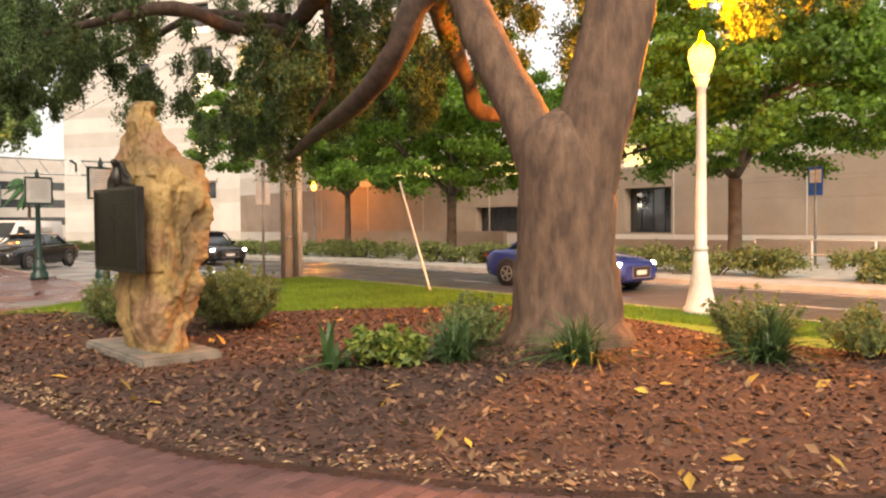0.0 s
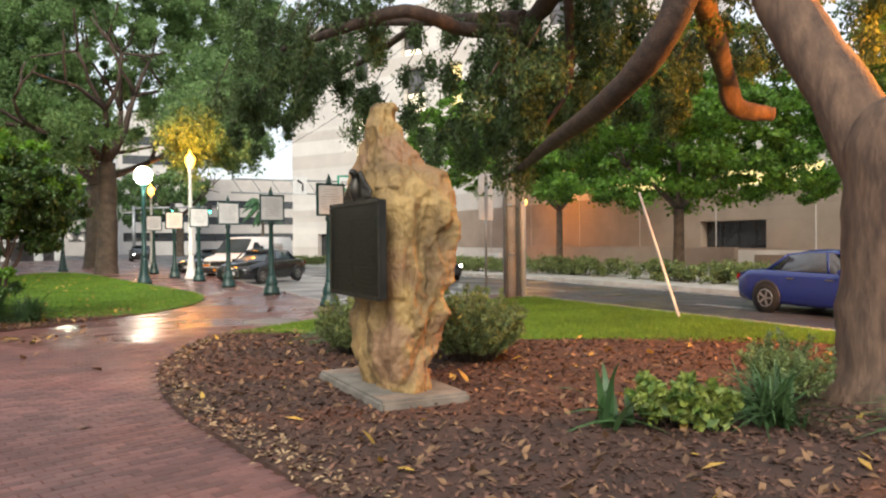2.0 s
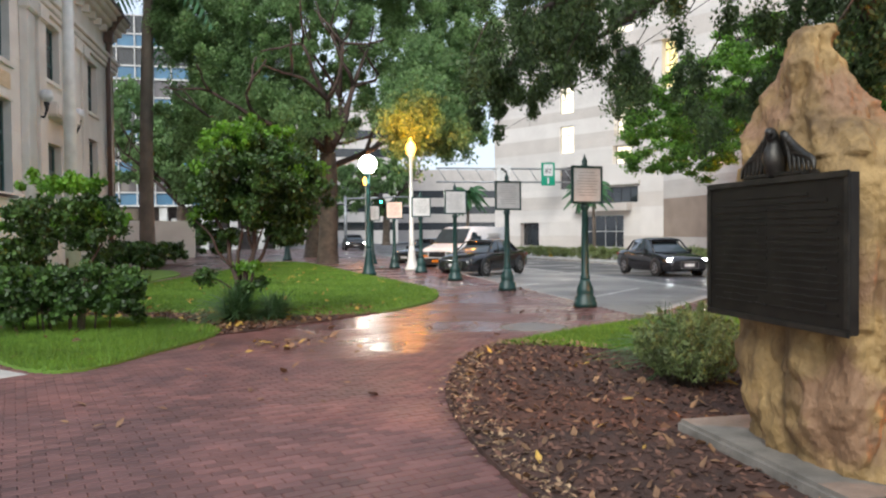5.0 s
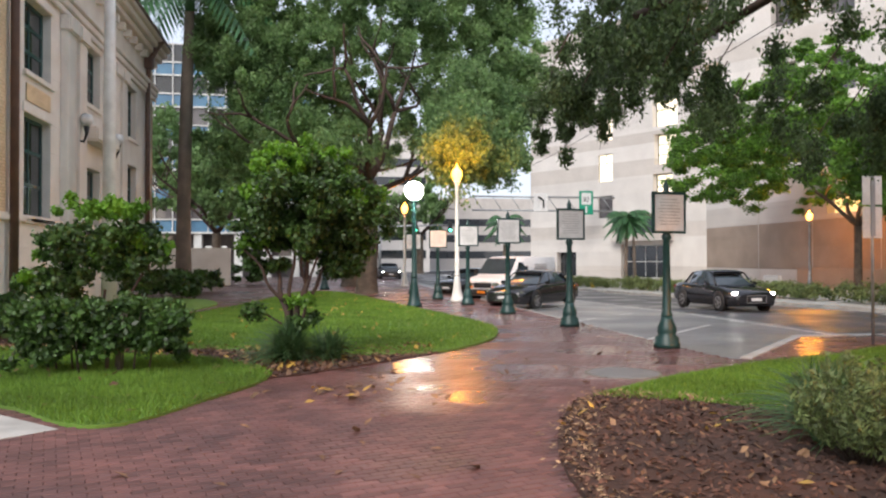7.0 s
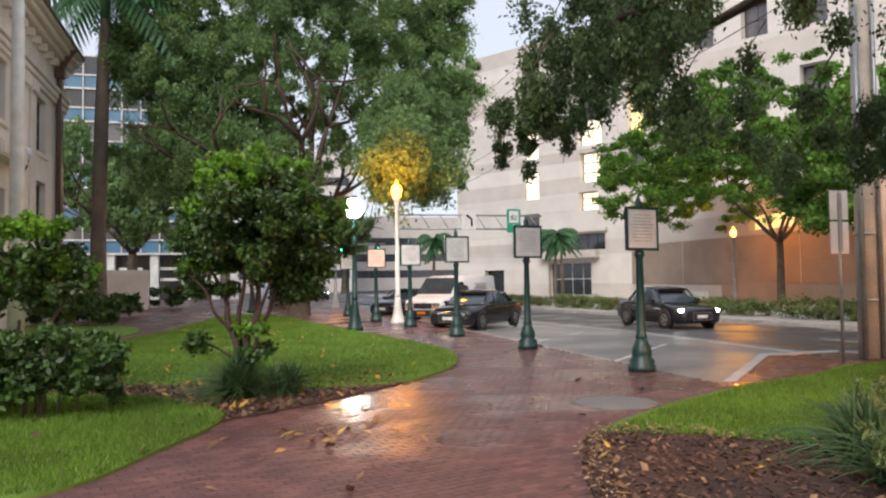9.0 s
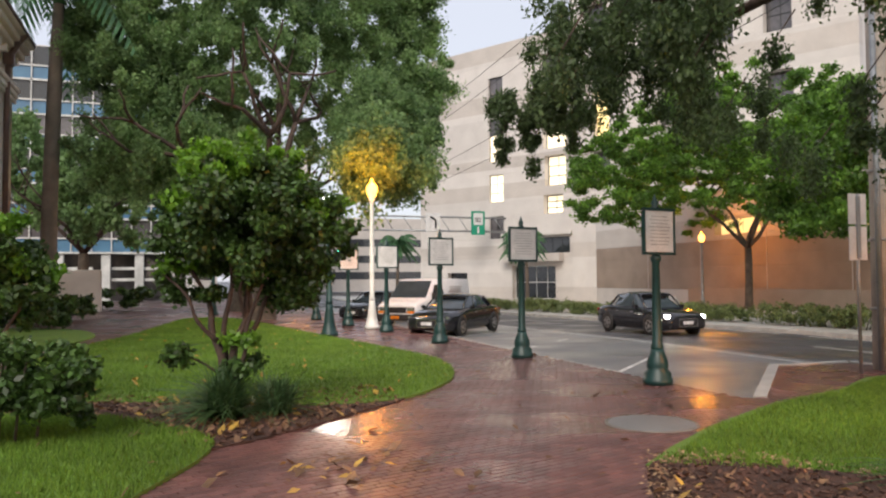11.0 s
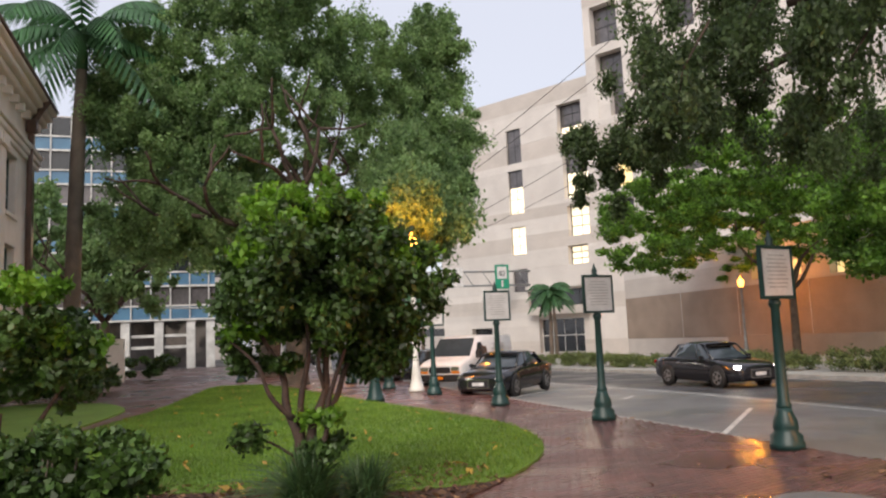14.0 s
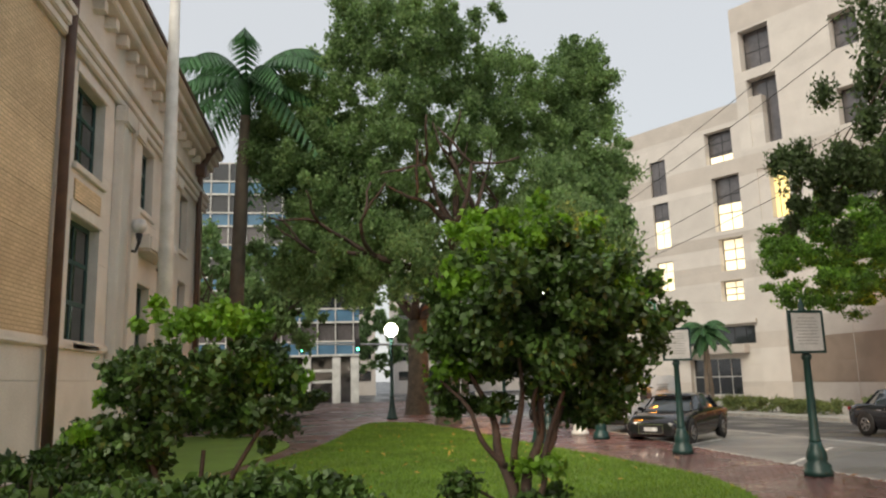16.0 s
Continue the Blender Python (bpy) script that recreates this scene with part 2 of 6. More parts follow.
# the bricks are nearly dry beside the bed and wet towards the parking bay, with a shallow puddle between
for m in (M_BRICK, M_JOINT):
    n, l = m.node_tree.nodes, m.node_tree.links
    geo, sep, far, dist = n.new("ShaderNodeNewGeometry"), n.new("ShaderNodeSeparateXYZ"), n.new("ShaderNodeMapRange"), n.new("ShaderNodeVectorMath")
    blot, shift, pool, most, dry = n.new("ShaderNodeTexNoise"), n.new("ShaderNodeMath"), n.new("ShaderNodeMapRange"), n.new("ShaderNodeMath"), n.new("ShaderNodeMapRange")
    l.new(geo.outputs["Position"], sep.inputs["Vector"])
    blot.inputs["Scale"].default_value, blot.inputs["Detail"].default_value = 1.3, 3
    l.new(geo.outputs["Position"], blot.inputs["Vector"])
    shift.operation, shift.inputs[1].default_value = "MULTIPLY_ADD", 5.0
    l.new(blot.outputs["Fac"], shift.inputs[0])
    l.new(sep.outputs["Y"], shift.inputs[2])
    far.inputs["From Min"].default_value, far.inputs["From Max"].default_value = 17.0, 20.5
    l.new(shift.outputs["Value"], far.inputs["Value"])
    dist.operation, dist.inputs[1].default_value = "DISTANCE", (1.35, 15.8, 0)
    l.new(geo.outputs["Position"], dist.inputs[0])
    wave = n.new("ShaderNodeMath")
    wave.operation, wave.inputs[1].default_value = "MULTIPLY_ADD", -1.2
    l.new(blot.outputs["Fac"], wave.inputs[0])
    l.new(dist.outputs["Value"], wave.inputs[2])
    pool.inputs["From Min"].default_value, pool.inputs["From Max"].default_value = 0.12, -0.15
    l.new(wave.outputs["Value"], pool.inputs["Value"])
    most.operation = "MAXIMUM"
    l.new(far.outputs["Result"], most.inputs[0])
    l.new(pool.outputs["Result"], most.inputs[1])
    dry.inputs["To Min"].default_value, dry.inputs["To Max"].default_value = 0.42, 0.05
    l.new(most.outputs["Value"], dry.inputs["Value"])
    total = n.new("ShaderNodeMath")
    total.operation = "ADD"
    rough_in = n["Principled BSDF"].inputs["Roughness"]
    l.new(rough_in.links[0].from_socket, total.inputs[0])
    l.new(dry.outputs["Result"], total.inputs[1])
    l.new(total.outputs["Value"], rough_in)

# fine coursing of the civic brickwork, far too small and many to lay singly
cn, cl = M_CREAM.node_tree.nodes, M_CREAM.node_tree.links
cg, sep, comb, course = cn.new("ShaderNodeNewGeometry"), cn.new("ShaderNodeSeparateXYZ"), cn.new("ShaderNodeCombineXYZ"), cn.new("ShaderNodeTexBrick")
cl.new(cg.outputs["Position"], sep.inputs["Vector"])
cl.new(sep.outputs["Y"], comb.inputs["X"])
cl.new(sep.outputs["Z"], comb.inputs["Y"])
cl.new(comb.outputs["Vector"], course.inputs["Vector"])
course.inputs["Scale"].default_value, course.inputs["Brick Width"].default_value, course.inputs["Row Height"].default_value, course.inputs["Mortar Size"].default_value = 1.0, 0.3, 0.1, 0.012
course.inputs["Color1"].default_value, course.inputs["Color2"].default_value, course.inputs["Mortar"].default_value = (1, 1, 1, 1), (0.86, 0.84, 0.8, 1), (0.62, 0.6, 0.58, 1)
tint = cn.new("ShaderNodeMixRGB")
tint.blend_type = "MULTIPLY"
tint.inputs["Fac"].default_value = 1.0
base_in = cn["Principled BSDF"].inputs["Base Color"]
cl.new(base_in.links[0].from_socket, tint.inputs["Color1"])
cl.new(course.outputs["Color"], tint.inputs["Color2"])
cl.new(tint.outputs["Color"], base_in)

# ---- mesh helpers ----
RNG = np.random.default_rng(7)


def part(name, bm, mat, parent=None, label="", kind=""):
    me = bpy.data.meshes.new(name)
    bm.to_mesh(me)
    bm.free()
    me.materials.append(mat)
    ob = new(name, me)
    ob.parent = parent
    return tagged(ob, label=label, kind=kind)


def raw(name, verts, faces, mat, parent=None, kind="", smooth=False):
    me = bpy.data.meshes.new(name)
    me.from_pydata([tuple(v) for v in verts] if not isinstance(verts, np.ndarray) else verts.tolist(), [], faces if isinstance(faces, list) else faces.tolist())
    if smooth:
        me.polygons.foreach_set("use_smooth", [True] * len(me.polygons))
    me.materials.append(mat)
    ob = new(name, me)
    ob.parent = parent
    return tagged(ob, kind=kind)


def thing(name, x, y, z, label, category, group="", turn=0):
    ob = new(name)
    ob.matrix_basis = pose(x, y, z, 0, 0, turn)
    return tagged(ob, label, category, group)


def box(bm, x0, x1, y0, y1, z0, z1, bevel=0.0):
    got = bmesh.ops.create_cube(bm, size=1, matrix=Matrix.LocRotScale(((x0 + x1) / 2, (y0 + y1) / 2, (z0 + z1) / 2), None, (x1 - x0, y1 - y0, z1 - z0)))
    if bevel:
        edges = list({e for v in got["verts"] for e in v.link_edges})
        bmesh.ops.bevel(bm, geom=edges, offset=bevel, segments=2, affect="EDGES")


def boxed(*args, **kw):
    bm = bmesh.new()
    box(bm, *args, **kw)
    return bm


def lathe(profile, seg=20, cx=0.0, cy=0.0, bm=None):
    """A turned shape from (radius, z) pairs."""
    bm = bm or bmesh.new()
    rings = [[bm.verts.new((cx + r * math.cos(2 * math.pi * i / seg), cy + r * math.sin(2 * math.pi * i / seg), z)) for i in range(seg)] for r, z in profile]
    for a, b in zip(rings, rings[1:]):
        for i in range(seg):
            bm.faces.new((a[i], a[(i + 1) % seg], b[(i + 1) % seg], b[i])).smooth = True
    bm.faces.new(list(reversed(rings[0])))
    bm.faces.new(rings[-1])
    return bm


def tube(path, seg=8, bm=None, rough=0.0, freq=2.0):
    """A tapered limb along (x, y, z, radius) points."""
    bm = bm or bmesh.new()
    pts = [Vector(p[:3]) for p in path]
    rings = []
    for i, p in enumerate(pts):
        d = (pts[min(i + 1, len(pts) - 1)] - pts[max(i - 1, 0)]).normalized()
        side = d.cross(Vector((0.31, 0.94, 0.13))).normalized()
        up = d.cross(side).normalized()
        ring = []
        for k in range(seg):
            a = 2 * math.pi * k / seg
            w = side * math.cos(a) + up * math.sin(a)
            r = path[i][3]
            if rough:
                r *= 1 + rough * noise.noise((p + w * r) * freq) + 0.5 * rough * noise.noise((p + w * r) * freq * 3)
            ring.append(bm.verts.new(p + w * r))
        rings.append(ring)
    for a, b in zip(rings, rings[1:]):
        for k in range(seg):
            bm.faces.new((a[k], a[(k + 1) % seg], b[(k + 1) % seg], b[k])).smooth = True
    bm.faces.new(list(reversed(rings[0])))
    bm.faces.new(rings[-1])
    return bm


def bend(points, steps=6):
    """Catmull-Rom through (x, y, z, r) points."""
    p = [np.array(v, float) for v in points]
    p = [2 * p[0] - p[1], *p, 2 * p[-1] - p[-2]]
    out = []
    for a, b, c, d in zip(p, p[1:], p[2:], p[3:]):
        for k in range(steps):
            t = k / steps
            out.append(tuple(0.5 * (2 * b + (c - a) * t + (2 * a - 5 * b + 4 * c - d) * t * t + (3 * b - a - 3 * c + d) * t ** 3)))
    return out + [tuple(p[-2])]


def leaves(centres, radii, count, size, long=1.6, droop=0.0, shell=0.08, squash=0.75):
    """Vertices and faces of many small folded leaves in clumps."""
    c = np.repeat(np.array(centres, float), count, axis=0)
    r = np.repeat(np.array(radii, float), count)
    n = len(c)
    d = RNG.normal(size=(n, 3))
    d /= np.linalg.norm(d, axis=1)[:, None]
    rad = r * (shell + (1 - shell) * RNG.random(n)) * (0.75 + 0.5 * RNG.random(n))
    pos = c + d * rad[:, None] * np.array((1, 1, squash))
    pos[:, 2] -= droop * RNG.random(n) * r
    u = RNG.normal(size=(n, 3)) + np.array((0, 0, -droop))
    u /= np.linalg.norm(u, axis=1)[:, None]
    w = np.cross(u, RNG.normal(size=(n, 3)) + d)
    w /= np.linalg.norm(w, axis=1)[:, None]
    s = size * (0.6 + 0.8 * RNG.random(n))[:, None]
    v = np.stack((pos - u * s * long / 2, pos + w * s * 0.5, pos + u * s * long / 2, pos - w * s * 0.5), axis=1).reshape(-1, 3)
    return v, np.arange(4 * n).reshape(-1, 4)


def ground_z(x, y):
    """The street falls gently away to the north."""
    return -0.0145 * min(max(y - 30, 0), 55) * min(max((x - 6.6) / 4, 0), 1)


def inside(poly, x, y):
    hit = False
    for (x0, y0), (x1, y1) in zip(poly, poly[1:] + poly[:1]):
        if (y0 > y) != (y1 > y) and x < (x1 - x0) * (y - y0) / (y1 - y0) + x0:
            hit = not hit
    return hit


def smooth_poly(points, steps=5):
    p = [(x, y, 0, 0) for x, y in points]
    p = bend([*p, p[0]], steps)[:-1]
    return [(v[0], v[1]) for v in p]


def sheet(name, poly, z, skirt, mat, mound=0.0, step=0.5):
    """A patch of ground with an edge that goes down by skirt and a slightly uneven top."""
    bm = bmesh.new()
    top = [bm.verts.new((x, y, z + ground_z(x, y))) for x, y in poly]
    low = [bm.verts.new((x, y, z - skirt + ground_z(x, y))) for x, y in poly]
    n = len(poly)
    for i in range(n):
        bm.faces.new((low[i], low[(i + 1) % n], top[(i + 1) % n], top[i]))
    face = bm.faces.new(top)
    got = bmesh.ops.triangulate(bm, faces=[face])
    bmesh.ops.recalc_face_normals(bm, faces=bm.faces)
    return part(name, bm, mat)


def scatter(poly, n):
    xs, ys = [p[0] for p in poly], [p[1] for p in poly]
    out = []
    while len(out) < n:
        x, y = RNG.uniform(min(xs), max(xs)), RNG.uniform(min(ys), max(ys))
        if inside(poly, x, y):
            out.append((x, y))
    return np.array(out)


# ---- ground ----
KERB, FARKERB, WALLX = 12.2, 18.7, 37.75
BED = smooth_poly([(9.5, -3), (6.0, 0.3), (3.65, 2.58), (2.86, 3.7), (2.04, 5.26), (1.68, 7.0), (1.46, 8.2), (1.25, 9.65), (1.26, 11.2), (1.45, 12.6), (2.0, 14.2), (2.75, 15.45), (3.4, 15.35), (4.33, 14.4), (5.6, 13.0), (7.2, 12.0), (9.6, 10.8), (10.6, 9.4), (10.3, 7.0), (9.6, 4.5), (9.9, 1.5), (10.8, -1.5)])
STRIP = [(2.72, 15.5), (3.4, 16.05), (4.6, 16.9), (5.84, 17.6), (6.8, 18.1), (8.6, 18.7), (10.3, 19.7), (KERB, 20.0), (KERB, -14), (8, -14), (7, 0), (6, 6), (4, 12)]
LAWN_A = smooth_poly([(-7.5, 18.2), (-4.55, 16.2), (-3.3, 14.85), (-2.6, 14.95), (-2.0, 16.2), (-1.45, 17.5), (-1.45, 18.5), (-2.6, 20.2), (-4.0, 20.9), (-7.5, 22.5)])
TREEBED = smooth_poly([(-1.45, 17.7), (-0.6, 18.3), (0.6, 19.4), (1.7, 20.6), (1.3, 21.8), (-0.5, 21.6), (-2.6, 22.2), (-5, 23.6), (-8, 24.5), (-8, 22), (-4, 20.7), (-2.4, 19.8)])
LAWN_B = smooth_poly([(0.2, 20.2), (1.4, 20.3), (2.5, 21.4), (3.25, 22.7), (3.75, 24.4), (3.9, 26.2), (3.5, 29.5), (2.9, 33.2), (2.3, 37), (1.6, 42), (0.6, 47), (-1.5, 48), (-2.6, 42), (-3.6, 36), (-5.2, 30), (-6.4, 25.5), (-4, 22.4), (-1.6, 21.2)])
LAWN_C = smooth_poly([(-6.8, 24.6), (-5.9, 29), (-4.9, 34), (-4.6, 38), (-6.2, 42), (-9.6, 42), (-9.6, 26)])
BAY = [(6.9, 18.6), (10.2, 21.9), (KERB + 0.1, 21.9), (KERB + 0.1, 75), (6.6, 75), (6.6, 22)]



def strip(name, rows, z, mat):
    """Ground between a left and a right edge, (y, x0, x1) by rows, that follows the fall of the street."""
    bm = bmesh.new()
    prev = None
    for y, x0, x1 in rows:
        xm = (x0 + x1) / 2
        cur = [bm.verts.new((x, y, z + ground_z(x, y))) for x in (x0, xm, x1)]
        if prev:
            bm.faces.new((prev[0], prev[1], cur[1], cur[0]))
            bm.faces.new((prev[1], prev[2], cur[2], cur[1]))
        prev = cur
    bmesh.ops.recalc_face_normals(bm, faces=bm.faces)
    for f in bm.faces:
        if f.normal.z < 0:
            f.normal_flip()
    return part(name, bm, mat)


bm = bmesh.new()
ys = [-300, -60, -20, 0, 20, 30, 45, 60, 85, 120, 400, 2500]
xs = [-2500, -300, -40, 6.6, 10.6, 40, 300, 2500]
grid = [[bm.verts.new((x, y, -0.6 + ground_z(x, y))) for x in xs] for y in ys]
for a, b in zip(grid, grid[1:]):
    for i in range(len(xs) - 1):
        bm.faces.new((a[i], a[i + 1], b[i + 1], b[i]))
tagged(part("ground", bm, M_ASPHALT), "dark wet asphalt and earth reaching the horizon", "ground", kind="structure")

tagged(strip("pavement", [(y, -40, 6.6) for y in (-14, 18, 50, 86)], -0.012, M_JOINT), "wet red brick footpath with dark joints", "footpath", kind="structure")
tagged(strip("pavement_corner", [(-14, 6.6, KERB), (18.3, 6.6, KERB), (21.9, 10.2, KERB)], -0.012, M_JOINT), "wet red brick corner beside the parking bay", "footpath", kind="structure")
YS = (30, 40, 50, 60, 72, 85)
tagged(strip("road", [(y, KERB + 0.12, FARKERB) for y in (-300, -60, 0, *YS, 400)], -0.12, M_ASPHALT), "wet grey asphalt street", "street", kind="structure")
tagged(strip("parking_bay", [(18.3, 6.55, 6.62), (21.9, 6.55, 10.2), (21.91, 6.55, KERB + 0.14), *[(y, 6.55, KERB + 0.14) for y in YS]], -0.105, M_BAY), "pale wet concrete parking bay beside the street", "parking bay", kind="structure")
tagged(strip("far_pavement", [(y, FARKERB + 0.15, 60) for y in (-60, 0, *YS, 130)], 0.02, M_CONC), "pale concrete pavement across the street", "pavement", kind="structure")
tagged(strip("crossing", [(y, -40, FARKERB) for y in (85, 100, 400)], -0.15, M_ASPHALT), "wet asphalt of the far crossing", "street", kind="structure")
tagged(sheet("mulch_bed", BED, 0.035, 0.09, M_MULCH), "red-brown wood mulch bed", "mulch bed", kind="structure")
tagged(sheet("mulch_bed", TREEBED, 0.02, 0.06, M_MULCH), "leaf-strewn mulch under the shrubs", "mulch bed", kind="structure")
tagged(sheet("lawn", STRIP, 0.012, 0.06, M_LAWN), "mown green verge beside the street", "lawn", kind="structure")
for poly, z in ((LAWN_A, 0.03), (LAWN_B, 0.035), (LAWN_C, 0.03)):
    tagged(sheet("lawn", poly, z, 0.08, M_LAWN), "short green lawn with rounded edge", "lawn", kind="structure")

tagged(sheet("pavement_walk", [(-3.35, 14.72), (-4.6, 15.95), (-9.6, 19.2), (-9.6, 16.9), (-4.5, 13.7)], 0.004, 0.03, M_CONC), "pale concrete walk joining the brick path", "footpath", kind="structure")


def kerb_run(points, w=0.15, h=0.15, z=0.0):
    bm = bmesh.new()
    for (x0, y0), (x1, y1) in zip(points, points[1:]):
        n = max(1, int(math.hypot(x1 - x0, y1 - y0) / 3))
        for i in range(n):
            a, b = Vector((x0 + (x1 - x0) * i / n, y0 + (y1 - y0) * i / n)), Vector((x0 + (x1 - x0) * (i + 1) / n, y0 + (y1 - y0) * (i + 1) / n))
            d = (b - a).normalized()
            s = Vector((-d.y, d.x)) * w / 2
            a, b = a + d * 0.004, b - d * 0.004
            za, zb = z + ground_z(a.x, a.y), z + ground_z(b.x, b.y)
            v = [bm.verts.new((*(p + k * s), q + dz)) for dz in (-h, 0) for p, q, k in ((a, za, 1), (a, za, -1), (b, zb, -1), (b, zb, 1))]
            for f in ((4, 5, 6, 7), (0, 1, 5, 4), (1, 2, 6, 5), (2, 3, 7, 6), (3, 0, 4, 7)):
                bm.faces.new([v[k] for k in f])
    bmesh.ops.recalc_face_normals(bm, faces=bm.faces)
    return tagged(part("trim", bm, M_CONC), "pale concrete kerb", "kerb", kind="structure")


kerb_run([(KERB + 0.06, -60), (KERB + 0.06, 21.9), (10.2, 21.9), (6.9, 18.6)], w=0.2, z=0.02)
kerb_run([(6.62, 22.4), (6.62, 75)], w=0.12, z=-0.004)
kerb_run([(FARKERB + 0.08, -60), (FARKERB + 0.08, 120)], w=0.2, z=0.03)


def paint_line(a, b, w=0.11, z=-0.098):
    d = (Vector(b) - Vector(a)).normalized()
    s = Vector((-d.y, d.x)) * w / 2
    bm = bmesh.new()
    n = max(1, int((Vector(b) - Vector(a)).length / 4))
    pts = [Vector(a).lerp(Vector(b), i / n) for i in range(n + 1)]
    for p, q in zip(pts, pts[1:]):
        bm.faces.new([bm.verts.new((*v, z + ground_z(v.x, v.y))) for v in (p - s, q - s, q + s, p + s)])
    bmesh.ops.recalc_face_normals(bm, faces=bm.faces)
    tagged(part("trim", bm, M_PAINT), "worn white painted road line", "road line", kind="structure")


for y in (22.6, 27.8, 33.0, 38.2, 43.4, 48.6):
    paint_line((6.75, y), (10.35, y + 3.5))
paint_line((11.9, 22.2), (11.9, 75))
for y in range(-40, 100, 9):
    paint_line((15.4, y), (15.4, y + 3), z=-0.112)
paint_line((18.3, -50), (18.3, 100), z=-0.112)
paint_line((12.75, -50), (12.75, 21), z=-0.112)

# ---- buildings ----


def banded_wall(name, length, height, bands, openings, thick, at, heading, label, z0=0.0, brick_from=None):
    """A wall along its own y axis from 0 to length; outer face at x = 0, solid behind (+x). Panels stand between openings (y0, y1, z0, z1)."""
    wall = thing(name, at[0], at[1], z0, label, "wall", turn=-heading)
    wall["kind"] = "structure"
    zs = sorted({0, height, *[z for z, _ in bands], *[o[2] for o in openings], *[o[3] for o in openings]})
    ycut = sorted({0, length, *[o[0] for o in openings], *[o[1] for o in openings], *([brick_from] if brick_from else [])})
    for za, zb in zip(zs, zs[1:]):
        mid = (za + zb) / 2
        mat = [m for z, m in bands if z <= mid][-1]
        run = None
        cells = []
        for ya, yb in zip(ycut, ycut[1:]):
            ym = (ya + yb) / 2
            solid = not any(o[0] < ym < o[1] and o[2] < mid < o[3] for o in openings)
            if solid and cells and cells[-1][1] == ya and ya != brick_from:
                cells[-1][1] = yb
            elif solid:
                cells.append([ya, yb])
        for ya, yb in cells:
            part("panel", boxed(0, thick, ya, yb, za + 0.004, zb - 0.004), M_LIMESTONE if brick_from and ya < brick_from else mat, wall)
    return wall


def window_unit(wall, y0, y1, z0, z1, deep, pane_mat, frame_mat, nx=2, nz=2, lower=None, bar=0.06):
    """A window in its opening: outer frame, bars and panes, set back by deep."""
    w = new("window")
    w.parent = wall
    bm = bmesh.new()
    for a in (y0, y1 - bar):
        box(bm, deep, deep + 0.1, a, a + bar, z0, z1)
    for a in (z0, z1 - bar):
        box(bm, deep, deep + 0.1, y0 + bar, y1 - bar, a, a + bar)
    part("window_frame", bm, frame_mat, w)
    bm = bmesh.new()
    for i in range(1, nx):
        y = y0 + (y1 - y0) * i / nx
        box(bm, deep + 0.01, deep + 0.08, y - bar / 3, y + bar / 3, z0 + bar, z1 - bar)
    for i in range(1, nz):
        z = z0 + (z1 - z0) * i / nz
        box(bm, deep + 0.015, deep + 0.075, y0 + bar, y1 - bar, z - bar / 2, z + bar / 2)
    if nx > 1 or nz > 1:
        part("glazing_bar", bm, frame_mat, w)
    else:
        bm.free()
    if lower is None:
        part("pane", boxed(deep + 0.04, deep + 0.06, y0 + bar, y1 - bar, z0 + bar, z1 - bar), pane_mat, w)
    else:
        f, m2 = lower
        zc = z0 + (z1 - z0) * f
        part("pane", boxed(deep + 0.04, deep + 0.06, y0 + bar, y1 - bar, zc, z1 - bar), pane_mat, w)
        part("pane", boxed(deep + 0.04, deep + 0.06, y0 + bar, y1 - bar, z0 + bar, zc), m2, w)
    return w


# tower across the street: face runs at heading -30 through (37, 77.6)
TZ = -0.8
u30 = (-0.5, 0.866)


def tower_at(s):
    return (37 + u30[0] * s, 77.6 + u30[1] * s)


bands_lo = [(0, M_DARKCON), (1.8, M_LIGHTCON), (4.9, M_DARKCON), (6.4, M_LIGHTCON), (11.6, M_DARKCON), (13.3, M_LIGHTCON), (15.0, M_DARKCON), (16.2, M_LIGHTCON), (21.6, M_DARKCON), (23.5, M_LIGHTCON), (27.4, M_DARKCON)]
bands_hi = bands_lo[:-1] + [(28.5, M_LIGHTCON), (36.4, M_DARKCON)]
S0 = -1.5
lo_open = [(9.9 - S0, 11.9 - S0, 21.6, 25.5), (9.9 - S0, 11.9 - S0, 15.9, 20.8), (9.9 - S0, 11.9 - S0, 11.3, 14.4), (9.9 - S0, 11.9 - S0, 7.2, 9.7),
           (2.0 - S0, 5.0 - S0, 23.6, 26.9), (1.6 - S0, 4.6 - S0, 16.6, 22.1), (1.8 - S0, 4.4 - S0, 12.6, 15.8), (2.2 - S0, 4.6 - S0, 9.6, 11.6),
           (1.4 - S0, 10.0 - S0, 5.4, 7.1), (3.2 - S0, 8.8 - S0, 0.5, 4.1), (15.2 - S0, 18.2 - S0, 0.6, 3.4), (-1.0 - S0, 1.0 - S0, 1.3, 4.3)]
low = banded_wall("wall_tower_low", 24, 29.2, bands_lo, lo_open, 0.9, tower_at(S0), -30, "pale precast concrete office tower with darker bands", TZ)
for o in lo_open[:4]:
    lit = o[2] in (15.9, 11.3)
    window_unit(low, *o, 0.25, M_GREYGLASS, M_PLASTIC, 2, 3 if lit else 2, (0.6, M_LITROOM) if o[2] == 15.9 else ((0.98, M_LITROOM) if lit else None))
for o, pane, lowm in ((lo_open[4], M_GREYGLASS, (0.25, M_LITROOM)), (lo_open[5], M_GREYGLASS, (0.5, M_LITROOM)), (lo_open[6], M_LITROOM, None), (lo_open[7], M_LITROOM, None)):
    window_unit(low, *o, 0.75, pane, M_PLASTIC, 2, 3, lowm, bar=0.1)
